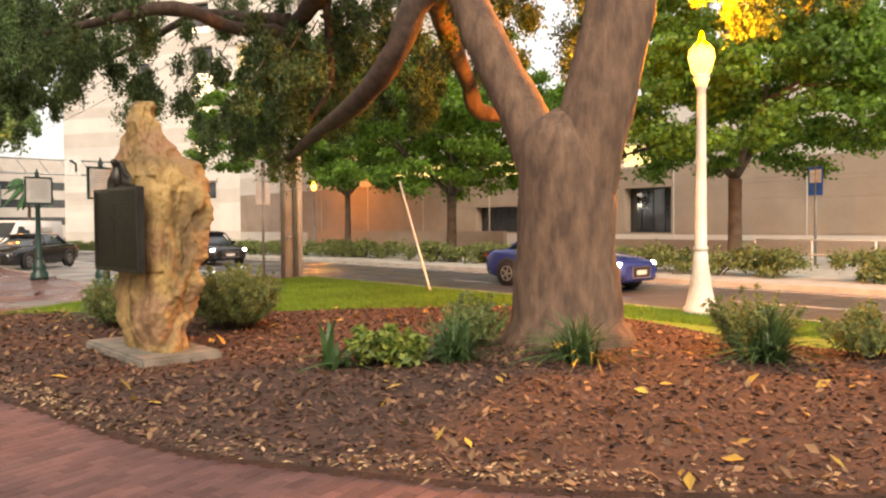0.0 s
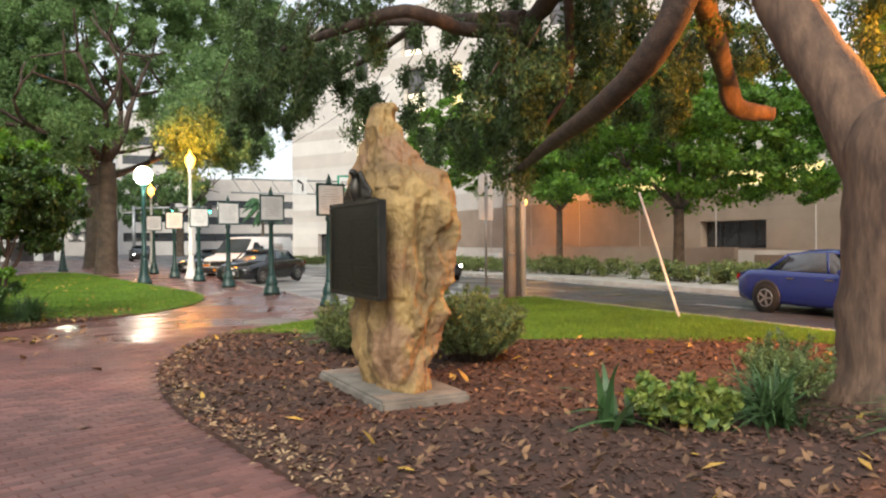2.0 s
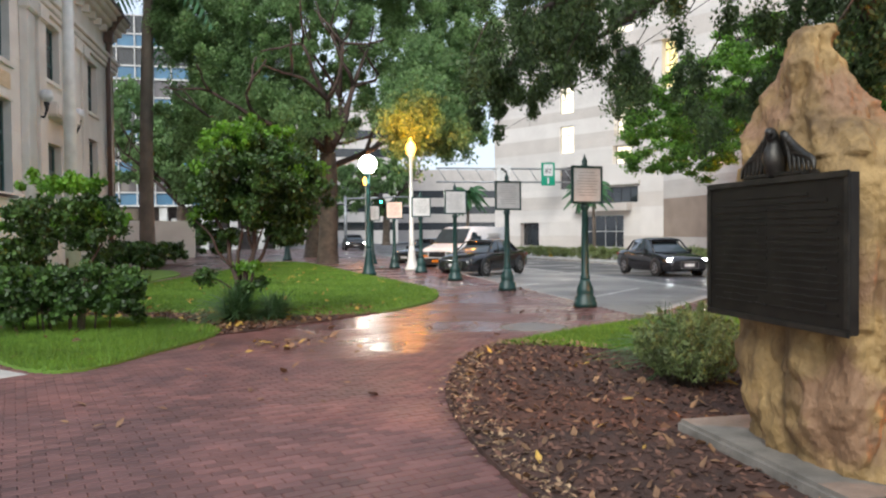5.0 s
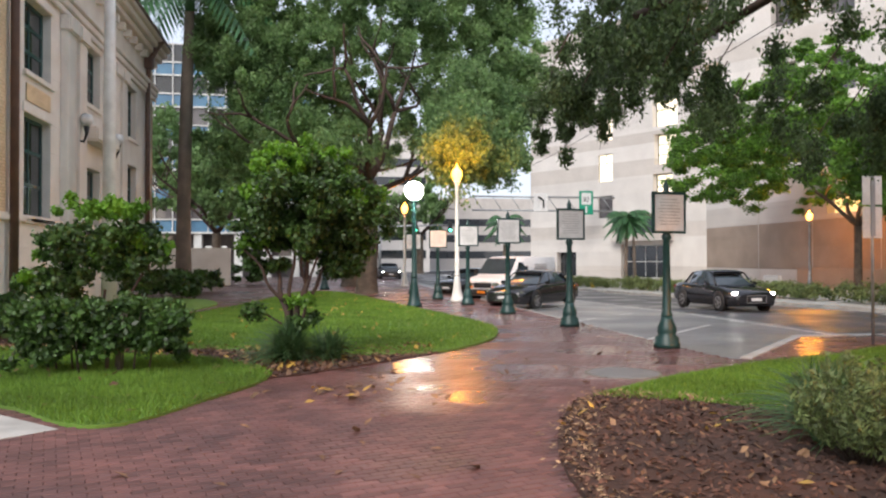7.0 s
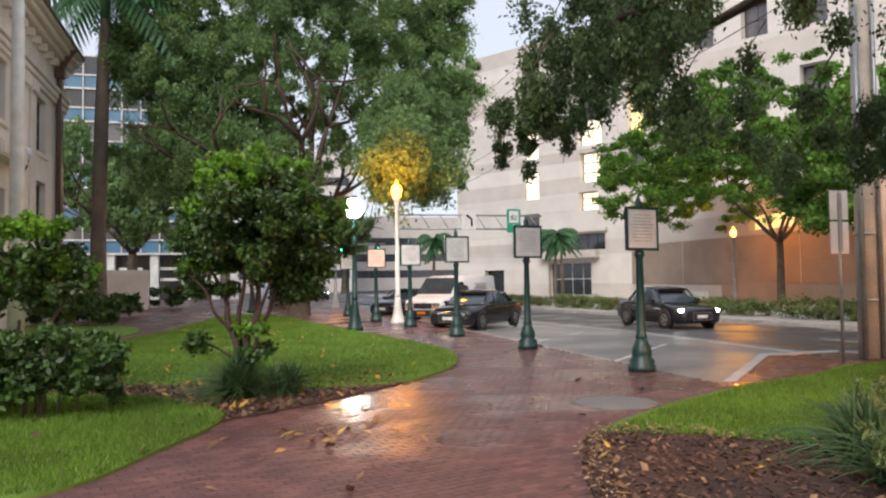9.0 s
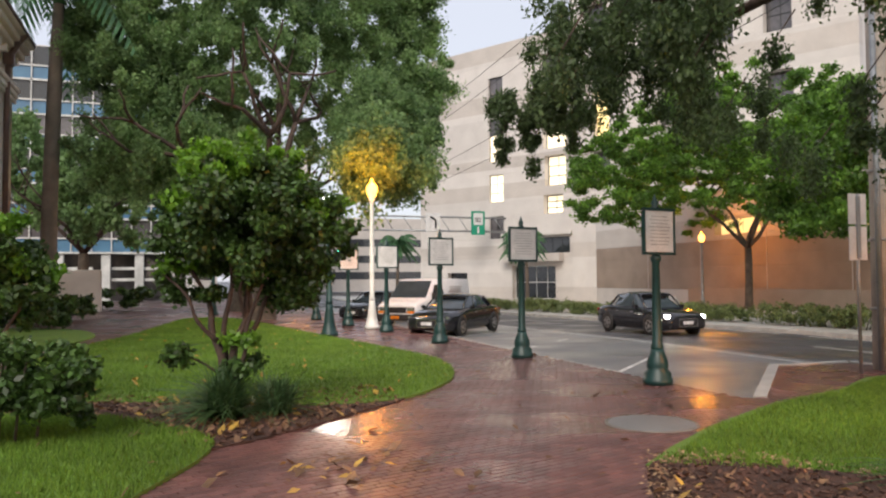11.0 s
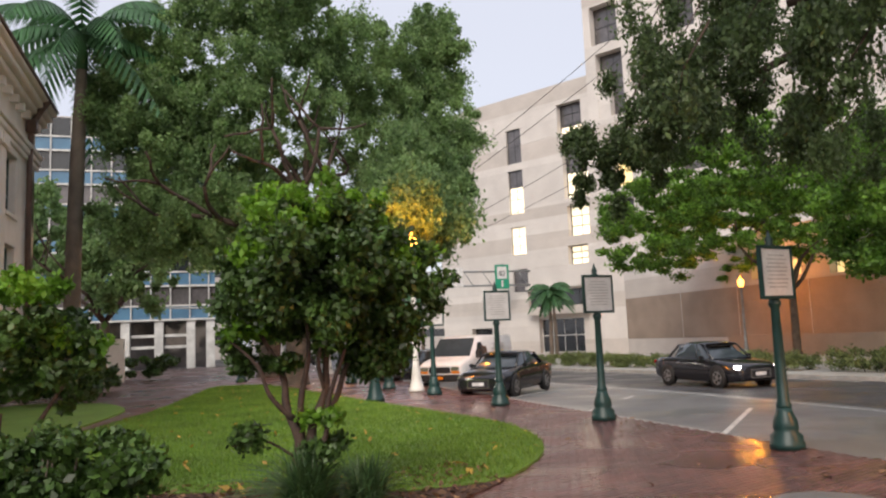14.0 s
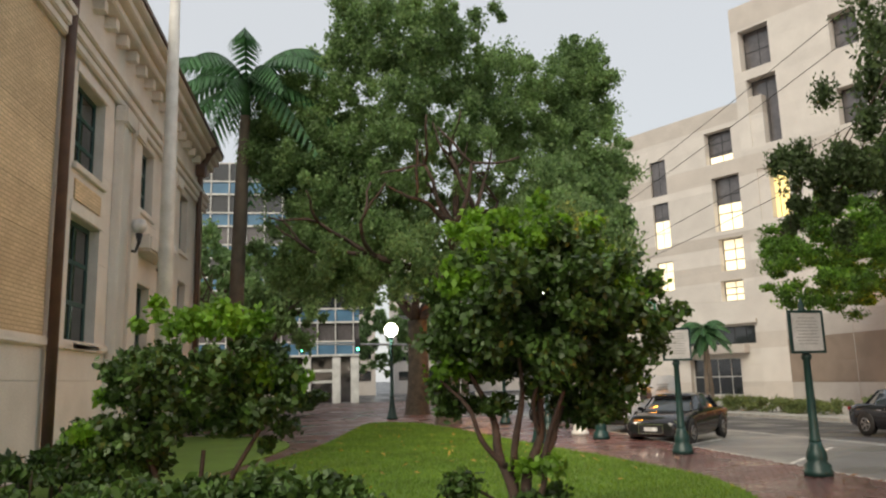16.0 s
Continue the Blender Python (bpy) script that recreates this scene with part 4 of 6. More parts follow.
park = thing("road_sign", 27.5, 11.3, 0.0, "blue and white parking sign on a grey post", "road sign")
part("post", tube([(0, 0, 0, 0.05), (0, 0, 3.6, 0.05)], 8), M_STEEL, park)
part("plate", boxed(-0.04, -0.02, -0.25, 0.25, 2.5, 3.5, bevel=0.004), M_SIGNBLUE, park)
part("plate", boxed(-0.046, -0.042, -0.2, 0.2, 2.95, 3.4), M_SIGNWHITE, park)

rail = thing("handrail", 26.5, 9.0, 0.0, "white tubular handrail by a ramp", "handrail")
for z in (0.45, 0.95):
    part("rail", tube([(0, -6, z, 0.035), (0, 4, z, 0.035)], 8), M_WHITEPOST, rail)
for y in range(-6, 5, 2):
    part("post", tube([(0, y, 0, 0.035), (0, y, 0.95, 0.035)], 8), M_WHITEPOST, rail)

# signal gantry at the far crossing
gan = thing("signal_gantry", 35.0, 86.0, -0.9, "grey truss sign gantry with route signs over the street", "gantry")
part("upright", tube([(0, 0, 0, 0.3), (0, 0, 9.8, 0.24)], 12), M_STEEL, gan)
for z in (8.0, 9.5):
    part("chord", tube([(0, 0, z, 0.11), (-19, 0, z, 0.10)], 8), M_STEEL, gan)
for i in range(9):
    x = -1 - i * 2.1
    part("brace", tube([(x, 0, 8.0, 0.05), (x - 1.05, 0, 9.5, 0.05)], 6), M_STEEL, gan)
gs = part("sign_panel", boxed(-7.0, -5.4, -0.3, -0.22, 7.6, 10.2, bevel=0.02), M_SIGNGREEN, gan, "green route sign with a white shield")
part("shield", boxed(-6.75, -5.65, -0.33, -0.31, 8.7, 10.0), M_SIGNWHITE, gs)
part("arrow", boxed(-6.3, -6.1, -0.33, -0.31, 7.8, 8.5), M_SIGNWHITE, gs)


def text_on(body, size, x, y, z, mat, parent, name="lettering"):
    cu = bpy.data.curves.new(name, "FONT")
    cu.body, cu.size, cu.align_x, cu.extrude = body, size, "CENTER", 0.01
    cu.materials.append(mat)
    ob = new(name, cu)
    ob.parent = parent
    ob.matrix_basis = pose(x, y, z, 90, 0, 0)


text_on("82", 0.75, -6.2, -0.345, 9.0, M_PLASTIC, gs)
ws = part("sign_panel", boxed(-12.2, -10.6, -0.3, -0.22, 7.9, 9.9, bevel=0.02), M_SIGNWHITE, gan, "white turn-lane sign with a black arrow")
part("arrow", tube([(-11.1, -0.33, 8.3, 0.1), (-11.1, -0.33, 9.1, 0.1), (-11.7, -0.33, 9.5, 0.14)], 6), M_PLASTIC, ws)
for px, py, arm, side in ((6.5, 92.0, 9.0, 1), (4.5, 88.0, 12.0, -1)):
    mast = thing("traffic_signal", px, py, -0.8, "traffic signal mast with a lit green lamp", "traffic signal")
    part("mast", tube([(0, 0, 0, 0.2), (0, 0, 6.6, 0.16)], 10), M_STEEL, mast)
    part("arm", tube([(0, 0, 6.3, 0.12), (side * arm, 0, 6.6, 0.07)], 8), M_STEEL, mast)
    for f in (0.45, 0.9):
        hx = side * arm * f
        hd = part("signal_head", boxed(hx - 0.25, hx + 0.25, -0.35, -0.1, 5.7, 7.0, bevel=0.05), M_PLASTIC, mast)
        part("lens", lathe([(0.14, 0), (0.15, 0.05), (0.1, 0.08)], 12), M_SIGNALGREEN, hd).matrix_basis = pose(hx, -0.36, 5.95, 90, 0, 0)

# ---- cars ----


def wheel(parent, x, y, r, w, name="wheel"):
    side = 1 if y > 0 else -1
    wh = part("wheel", lathe([(r * 0.66, -w / 2), (r * 0.94, -w / 2), (r, -w / 2 + 0.03), (r, w / 2 - 0.03), (r * 0.94, w / 2), (r * 0.66, w / 2)], 22), M_TYRE, parent)
    wh.matrix_basis = pose(x, y, r, -90 * side, 0, 0)
    bm = lathe([(r * 0.64, w / 2 - 0.05), (r * 0.64, w / 2 + 0.004), (r * 0.56, w / 2 + 0.006), (r * 0.54, w / 2 - 0.035)], 22)
    for k in range(5):
        a = 2 * math.pi * k / 5
        sp = bmesh.ops.create_cube(bm, size=1, matrix=pose(0.3 * r * math.cos(a), 0.3 * r * math.sin(a), w / 2 - 0.012, 0, 0, math.degrees(a)) @ Matrix.Diagonal((0.56 * r, 0.16 * r, 0.03, 1)))
    part("rim", bm, M_RIM, wh)


def shell(stations, name, mat, parent, label=""):
    """A closed body through cross sections (x, half width, bottom, shoulder, top, top half width)."""
    bm = bmesh.new()
    rings = []
    for x, hw, zb, zs, zt, tw in stations:
        half = [(0, zb), (hw * 0.88, zb), (hw * 0.97, zb + 0.08), (hw, (zb + zs) / 2), (hw * 0.985, zs), (tw + (hw - tw) * 0.2, zt - 0.015), (tw * 0.9, zt + 0.012), (0, zt + 0.03)]
        pts = half + [(-y, z) for y, z in half[-2:0:-1]]
        rings.append([bm.verts.new((x, y, z)) for y, z in pts])
    n = len(rings[0])
    for a, b in zip(rings, rings[1:]):
        for i in range(n):
            bm.faces.new((a[i], a[(i + 1) % n], b[(i + 1) % n], b[i])).smooth = True
    bm.faces.new(list(reversed(rings[0])))
    bm.faces.new(rings[-1])
    bmesh.ops.recalc_face_normals(bm, faces=bm.faces)
    return part(name, bm, mat, parent, label)


def sedan(x, y, z, turn, paint, label, L=4.9, lit=False, H=1.45):
    car = thing("car", x, y, z, label, "car", turn=turn)
    h = L / 2
    shell([(-h, 0.70, 0.45, 0.72, 0.80, 0.60), (-h + 0.12, 0.84, 0.28, 0.78, 0.92, 0.74), (-h + 0.5, 0.91, 0.22, 0.82, 0.98, 0.82), (-h + 1.1, 0.93, 0.2, 0.84, 0.98, 0.86), (0, 0.935, 0.19, 0.82, 0.95, 0.88), (h - 1.5, 0.93, 0.2, 0.80, 0.95, 0.85),
           (h - 1.0, 0.92, 0.2, 0.76, 0.89, 0.80), (h - 0.45, 0.89, 0.2, 0.70, 0.82, 0.74), (h - 0.1, 0.80, 0.24, 0.62, 0.72, 0.66), (h, 0.66, 0.32, 0.56, 0.64, 0.55)], "body", paint, car)
    cabin = shell([(-h + 0.75, 0.74, 0.90, 0.93, 0.97, 0.66), (-h + 1.45, 0.80, 0.90, 0.98, H - 0.10, 0.60), (-h + 2.0, 0.82, 0.90, 1.0, H - 0.03, 0.62), (0.25, 0.82, 0.90, 1.0, H - 0.04, 0.62), (h - 1.95, 0.80, 0.90, 0.96, H - 0.24, 0.62), (h - 1.3, 0.76, 0.88, 0.90, 0.94, 0.68)], "glasshouse", M_CARGLASS, car, "dark tinted windows")
    shell([(-h + 1.3, 0.60, H - 0.16, H - 0.13, H - 0.11, 0.52), (-h + 1.9, 0.655, H - 0.10, H - 0.03, H + 0.0, 0.56), (0.2, 0.655, H - 0.10, H - 0.03, H - 0.01, 0.56), (0.55, 0.63, H - 0.14, H - 0.09, H - 0.075, 0.54)], "roof", paint, car)
    for s in (-1, 1):
        for a, b in (((-h + 0.9, 0.755 * s, 0.97, 0.045), (-h + 1.45, 0.67 * s, H - 0.09, 0.035)), ((0.25, 0.83 * s, 0.97, 0.03), (0.1, 0.655 * s, H - 0.06, 0.03)), ((h - 1.38, 0.775 * s, 0.94, 0.04), (0.5, 0.65 * s, H - 0.1, 0.03))):
            part("pillar", tube([a, b], 6), paint, car)
        for wx in (-h + 1.02, h - 0.95):
            part("wheel_arch", lathe([(0.40, 0), (0.41, 0.012), (0.33, 0.014), (0.05, 0.013)], 20), M_PLASTIC, car).matrix_basis = pose(wx, 0.925 * s, 0.36, -90 * s, 0, 0)
            wheel(car, wx, 0.85 * s, 0.335, 0.22)
        part("headlight", boxed(h - 0.30, h - 0.09, min(0.44 * s, 0.80 * s), max(0.44 * s, 0.80 * s), 0.60, 0.73, bevel=0.03), M_HEAD if lit else M_CHROME, car)
        part("tail_light", boxed(-h - 0.005, -h + 0.2, min(0.45 * s, 0.80 * s), max(0.45 * s, 0.80 * s), 0.72, 0.88, bevel=0.03), M_TAIL, car)
        part("mirror", boxed(h - 1.75, h - 1.6, min(0.9 * s, 1.06 * s), max(0.9 * s, 1.06 * s), 0.93, 1.06, bevel=0.03), paint, car)
        for dx in (-0.75, 0.25):
            part("door_handle", boxed(dx, dx + 0.2, min(0.93 * s, 0.955 * s), max(0.93 * s, 0.955 * s), 0.80, 0.83), M_CHROME, car)
    part("grille", boxed(h - 0.06, h + 0.015, -0.36, 0.36, 0.34, 0.62, bevel=0.03), M_PLASTIC, car)
    bm = bmesh.new()
    for z0 in (0.335, 0.60):
        box(bm, h + 0.0, h + 0.03, -0.38, 0.38, z0, z0 + 0.025)
    for y0 in (-0.38, 0.36):
        box(bm, h + 0.0, h + 0.03, y0, y0 + 0.02, 0.36, 0.60)
    part("grille_trim", bm, M_CHROME, car)
    part("number_plate", boxed(h + 0.016, h + 0.03, -0.2, 0.2, 0.42, 0.53), M_SIGNWHITE, car)
    for s in (-1, 1):
        part("air_intake", boxed(h - 0.12, h - 0.02, min(0.42 * s, 0.72 * s), max(0.42 * s, 0.72 * s), 0.28, 0.42, bevel=0.03), M_PLASTIC, car)
    return car


sedan(8.0, 35.6, ground_z(8, 35.6) - 0.1, 225, M_BLACKCAR, "black saloon car parked nose-in at the brick edge")
sedan(16.0, 13.1, -0.11, -90, M_BLUECAR, "deep blue saloon car with lit headlights on the street", 4.7, True)
sedan(14.9, 33.4, ground_z(14.9, 33.4) - 0.11, -90, M_BLACKCAR, "black saloon car with lit headlights on the street", 4.75, True, 1.5)
sedan(7.7, 46.5, ground_z(7.7, 46.5) - 0.1, 225, M_BLACKCAR, "dark saloon car parked beyond the white van")
sedan(6.0, 76.0, -0.012, -90, M_PLASTIC, "far car with bright headlights facing the walk", 4.7, True)


def van(x, y, z, turn):
    v = thing("van", x, y, z, "white panel van parked nose-in beside the brick walk", "van", turn=turn)
    shell([(-2.7, 0.95, 0.45, 1.2, 2.0, 0.80), (-2.62, 0.99, 0.35, 1.2, 2.06, 0.84), (-1.0, 1.0, 0.3, 1.2, 2.08, 0.84), (0.5, 1.0, 0.3, 1.2, 2.08, 0.84), (0.95, 1.0, 0.3, 1.15, 2.0, 0.80), (1.72, 0.99, 0.3, 1.1, 1.24, 0.88), (2.3, 0.97, 0.3, 1.02, 1.14, 0.86), (2.62, 0.94, 0.32, 0.95, 1.04, 0.84), (2.7, 0.88, 0.36, 0.86, 0.95, 0.80)], "body", M_WHITECAR, v)
    bm = bmesh.new()
    q = [(0.99, -0.78, 1.97), (0.99, 0.78, 1.97), (1.70, 0.86, 1.29), (1.70, -0.86, 1.29)]
    bm.faces.new([bm.verts.new((a + 0.03, b, c + 0.03)) for a, b, c in q])
    bm.faces.new([bm.verts.new((a + 0.01, b, c + 0.01)) for a, b, c in reversed(q)])
    part("windscreen", bm, M_CARGLASS, v)
    for s in (-1, 1):
        bm = bmesh.new()
        q = [(0.2, 1.22), (1.45, 1.22), (0.98, 1.82), (0.2, 1.82)]
        bm.faces.new([bm.verts.new((a, s * (1.012 - 0.16 * (c - 1.22) / 0.8), c)) for a, c in (q if s < 0 else reversed(q))])
        part("side_window", bm, M_CARGLASS, v)
        for wx in (-1.75, 1.85):
            part("wheel_arch", lathe([(0.43, 0), (0.44, 0.012), (0.36, 0.014), (0.05, 0.013)], 20), M_PLASTIC, v).matrix_basis = pose(wx, 0.99 * s, 0.38, -90 * s, 0, 0)
            wheel(v, wx, 0.91 * s, 0.37, 0.24)
        part("headlight", boxed(2.6, 2.73, min(0.5 * s, 0.85 * s), max(0.5 * s, 0.85 * s), 0.76, 0.92, bevel=0.02), M_CHROME, v)
        part("indicator", boxed(2.58, 2.725, min(0.5 * s, 0.87 * s), max(0.5 * s, 0.87 * s), 0.66, 0.75, bevel=0.01), M_AMBER, v, "amber indicator")
        part("mirror", boxed(1.35, 1.5, min(1.02 * s, 1.24 * s), max(1.02 * s, 1.24 * s), 1.2, 1.5, bevel=0.03), M_PLASTIC, v)
    part("grille", boxed(2.62, 2.72, -0.48, 0.48, 0.66, 0.92, bevel=0.02), M_PLASTIC, v)
    part("bumper", boxed(2.5, 2.82, -0.98, 0.98, 0.36, 0.62, bevel=0.05), M_PLASTIC, v)
    part("number_plate", boxed(2.822, 2.832, -0.2, 0.2, 0.44, 0.56), M_AMBER, v)
    bm = bmesh.new()
    for k in range(5):
        for s in (-1, 1):
            yy = 1.003 - 0.02 * (4 - k)
            box(bm, -1.6, -0.3 - 0.15 * (k % 2), min(s * yy, s * (yy + 0.012)), max(s * yy, s * (yy + 0.012)), 1.3 + 0.1 * k, 1.34 + 0.1 * k)
    part("lettering", bm, M_STEEL, v, kind="stuff")


van(8.6, 41.2, ground_z(8.6, 41.2) - 0.1, 225)

hyd = thing("fire_hydrant", 20.5, 62.0, -0.5, "small yellow fire hydrant by the hedge", "hydrant")
part("barrel", lathe([(0.18, 0), (0.18, 0.08), (0.13, 0.1), (0.13, 0.55), (0.17, 0.57), (0.15, 0.68), (0.06, 0.76)], 14), M_YELLOWIRON, hyd)
part("cap", tube([(-0.22, 0, 0.42, 0.06), (0.22, 0, 0.42, 0.06)], 8), M_YELLOWIRON, hyd)
slabsign = thing("monument_sign", 31.5, 55.5, -0.5, "low white sign slab by the lamp", "sign")
part("slab", boxed(-0.15, 0.15, -0.9, 0.9, 0.0, 1.1, bevel=0.03), M_SIGNWHITE, slabsign)

# ---- trees ----


def grow(bm, start, direction, length, radius, depth, tips, spread=0.6, lift=0.15):
    """Forking limbs; the ends are gathered in tips."""
    d = Vector(direction).normalized()
    pts = [(*start, radius)]
    p = Vector(start)
    for i in range(4):
        d = (d + Vector(RNG.normal(size=3)) * 0.16 + Vector((0, 0, lift * 0.3))).normalized()
        p = p + d * length / 4
        pts.append((*p, radius * (1 - 0.11 * (i + 1))))
    tube(pts, 7 if radius < 0.1 else 9, bm, 0.12, 3)
    if depth == 0:
        tips.append(tuple(p))
        tips.append(tuple(Vector(pts[2][:3])))
        return
    for k in range(3 if depth > 1 else 2):
        nd = (d + Vector(RNG.normal(size=3)) * spread).normalized()
        nd.z = nd.z * 0.7 + lift
        grow(bm, tuple(p), nd, length * (0.62 + 0.2 * RNG.random()), radius * 0.55, depth - 1, tips, spread, lift)


def crown_of(parent, centres, radii, count, size, mat, name="crown", **kw):
    v, f = leaves(centres, radii, count, size, **kw)
    ob = raw(name, v, f, mat, parent, "stuff")
    return ob


def street_tree(x, y, z, h, spread, stems, label, count=260, leaf=0.2, seed=1):
    tree = thing("street_tree", x, y, z, label, "tree", "street trees")
    bm, tips = bmesh.new(), []
    fork = h * 0.24
    tube([(0, 0, -0.1, 0.36), (0, 0, 0.2, 0.27), (0.05, 0.03, fork * 0.6, 0.23), (0.05, 0.05, fork, 0.24)], 12, bm, 0.15)
    part("trunk", bm, M_TRUNK, tree)
    for k in range(stems):
        bm = bmesh.new()
        a = 2 * math.pi * (k + 0.3 * seed) / stems
        grow(bm, (0.05, 0.05, fork), (math.cos(a) * 0.75, math.sin(a) * 0.75, 0.8), h * 0.27, 0.14, 2, tips, 0.7, 0.2)
        part("limb", bm, M_TRUNK, tree, kind="stuff")
    c = []
    for i in range(int(62 * spread)):
        a, r = RNG.uniform(0, 2 * math.pi), spread * math.sqrt(RNG.random())
        top = h - (h * 0.38) * (r / spread) ** 2
        lowz = h * (0.25 if spread < 9 else 0.34) + 0.8 * RNG.random()
        c.append((r * math.cos(a), r * math.sin(a), lowz + (top - lowz) * RNG.random() ** 0.8))
    c += [t for t in tips]
    crown_of(tree, c, [0.35 + 0.65 * RNG.random() for _ in c], count, leaf, M_BRIGHT, squash=0.5, droop=0.25)
    return tree


street_tree(34.0, 50.0, -0.1, 16.5, 12.0, 5, "broad street tree with bright green leaves by the buff wall", 300, 0.135, 1)
street_tree(25.8, 28.6, 0.25, 11.5, 7.2, 4, "spreading street tree with several dark stems behind the hedge", 330, 0.115, 2)
street_tree(25.8, 13.4, 0.25, 12.0, 5.4, 3, "street tree with yellow-green leaves near the ramp", 330, 0.115, 3)


# the live oak beside the monument
oak = thing("live_oak", 0, 0, 0, "massive live oak with rough grey-brown trunk and low spreading limbs", "tree")
bm = bmesh.new()
TX, TY = 7.85, 6.43
tube(bend([(TX + 0.02, TY + 0.02, -0.1, 1.0), (TX, TY, 0.12, 0.86), (TX, TY, 0.5, 0.72), (TX, TY, 1.3, 0.65), (TX - 0.02, TY, 2.2, 0.64), (TX - 0.02, TY, 2.65, 0.56), (TX, TY - 0.02, 2.95, 0.4), (TX, TY - 0.02, 3.1, 0.2)], 5), 36, bm, 0.10, 1.6)
tube(bend([(TX + 0.05, TY - 0.08, 1.2, 0.4), (TX + 0.1, TY - 0.16, 2.3, 0.5), (TX + 0.26, TY - 0.36, 3.3, 0.47), (TX + 0.46, TY - 0.52, 4.4, 0.44), (TX + 0.8, TY - 0.8, 6.2, 0.4), (TX + 1.0, TY - 1.0, 8.5, 0.34), (TX + 1.2, TY - 1.0, 10.5, 0.2)], 5), 24, bm, 0.10, 1.8)
tube(bend([(TX - 0.02, TY + 0.1, 1.3, 0.3), (TX - 0.05, TY + 0.3, 2.3, 0.38), (TX - 0.1, TY + 0.75, 3.2, 0.33), (TX - 0.2, TY + 1.35, 4.3, 0.29), (TX - 0.2, TY + 1.9, 5.6, 0.27), (TX + 0.3, TY + 2.4, 7.5, 0.25), (TX + 0.6, TY + 2.6, 9.5, 0.16)], 5), 20, bm, 0.10, 1.8)
part("trunk", bm, M_BARK, oak)
oak_tips = []
limbs = [
    [(TX - 0.2, TY + 1.75, 5.3, 0.26), (7.2, 8.6, 4.95, 0.21), (7.15, 9.3, 4.1, 0.19), (7.5, 10.8, 3.65, 0.17), (8.1, 13.0, 3.4, 0.13), (8.9, 15.4, 3.15, 0.08), (9.1, 16.6, 3.0, 0.05)],
    [(TX - 0.2, TY + 2.0, 6.2, 0.26), (7.4, 10.6, 6.2, 0.2), (7.9, 12.6, 5.95, 0.18), (8.09, 14.0, 5.7, 0.16), (7.0, 14.2, 5.55, 0.14), (5.7, 14.06, 5.7, 0.12), (4.9, 15.4, 5.6, 0.09), (4.4, 17.6, 5.7, 0.06)],
    [(8.05, 13.9, 5.7, 0.16), (8.1, 14.2, 5.0, 0.13), (8.3, 14.4, 4.7, 0.06)],
    [(8.0, 12.4, 5.9, 0.09), (8.65, 13.26, 4.95, 0.07), (8.75, 13.5, 4.4, 0.06), (8.4, 13.9, 3.7, 0.04)],
    [(TX, TY + 2.2, 6.9, 0.22), (9.2, 10.6, 5.9, 0.2), (11.0, 12.0, 5.2, 0.2), (12.3, 13.0, 4.9, 0.19), (12.6, 13.0, 4.3, 0.2), (13.2, 12.6, 4.15, 0.14)],
    [(8.0, 13.8, 5.8, 0.15), (7.4, 17.0, 6.5, 0.12), (6.4, 19.6, 7.0, 0.09), (5.8, 21.2, 6.8, 0.04)],
    [(7.4, 17.0, 6.5, 0.1), (7.6, 20.0, 6.6, 0.08), (7.0, 22.5, 6.2, 0.05)],
    [(TX + 0.9, TY - 0.9, 7.0, 0.24), (10.2, 4.6, 7.4, 0.18), (12.4, 4.2, 6.6, 0.15), (14.0, 4.6, 5.6, 0.1)],
    [(TX + 0.3, TY + 2.4, 7.6, 0.2), (6.2, 11.0, 8.6, 0.14), (4.2, 13.0, 8.6, 0.1), (2.2, 15.0, 8.2, 0.05)],
]
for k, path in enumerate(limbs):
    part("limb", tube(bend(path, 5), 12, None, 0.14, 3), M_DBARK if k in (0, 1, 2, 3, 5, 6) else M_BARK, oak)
centres, radii = [], []


def clump(cx, cy, cz, r, n, spread, squash=0.6):
    for _ in range(n):
        centres.append((cx + RNG.normal() * spread, cy + RNG.normal() * spread, cz + RNG.normal() * spread * squash))
        radii.append(r * (0.6 + 0.7 * RNG.random()))


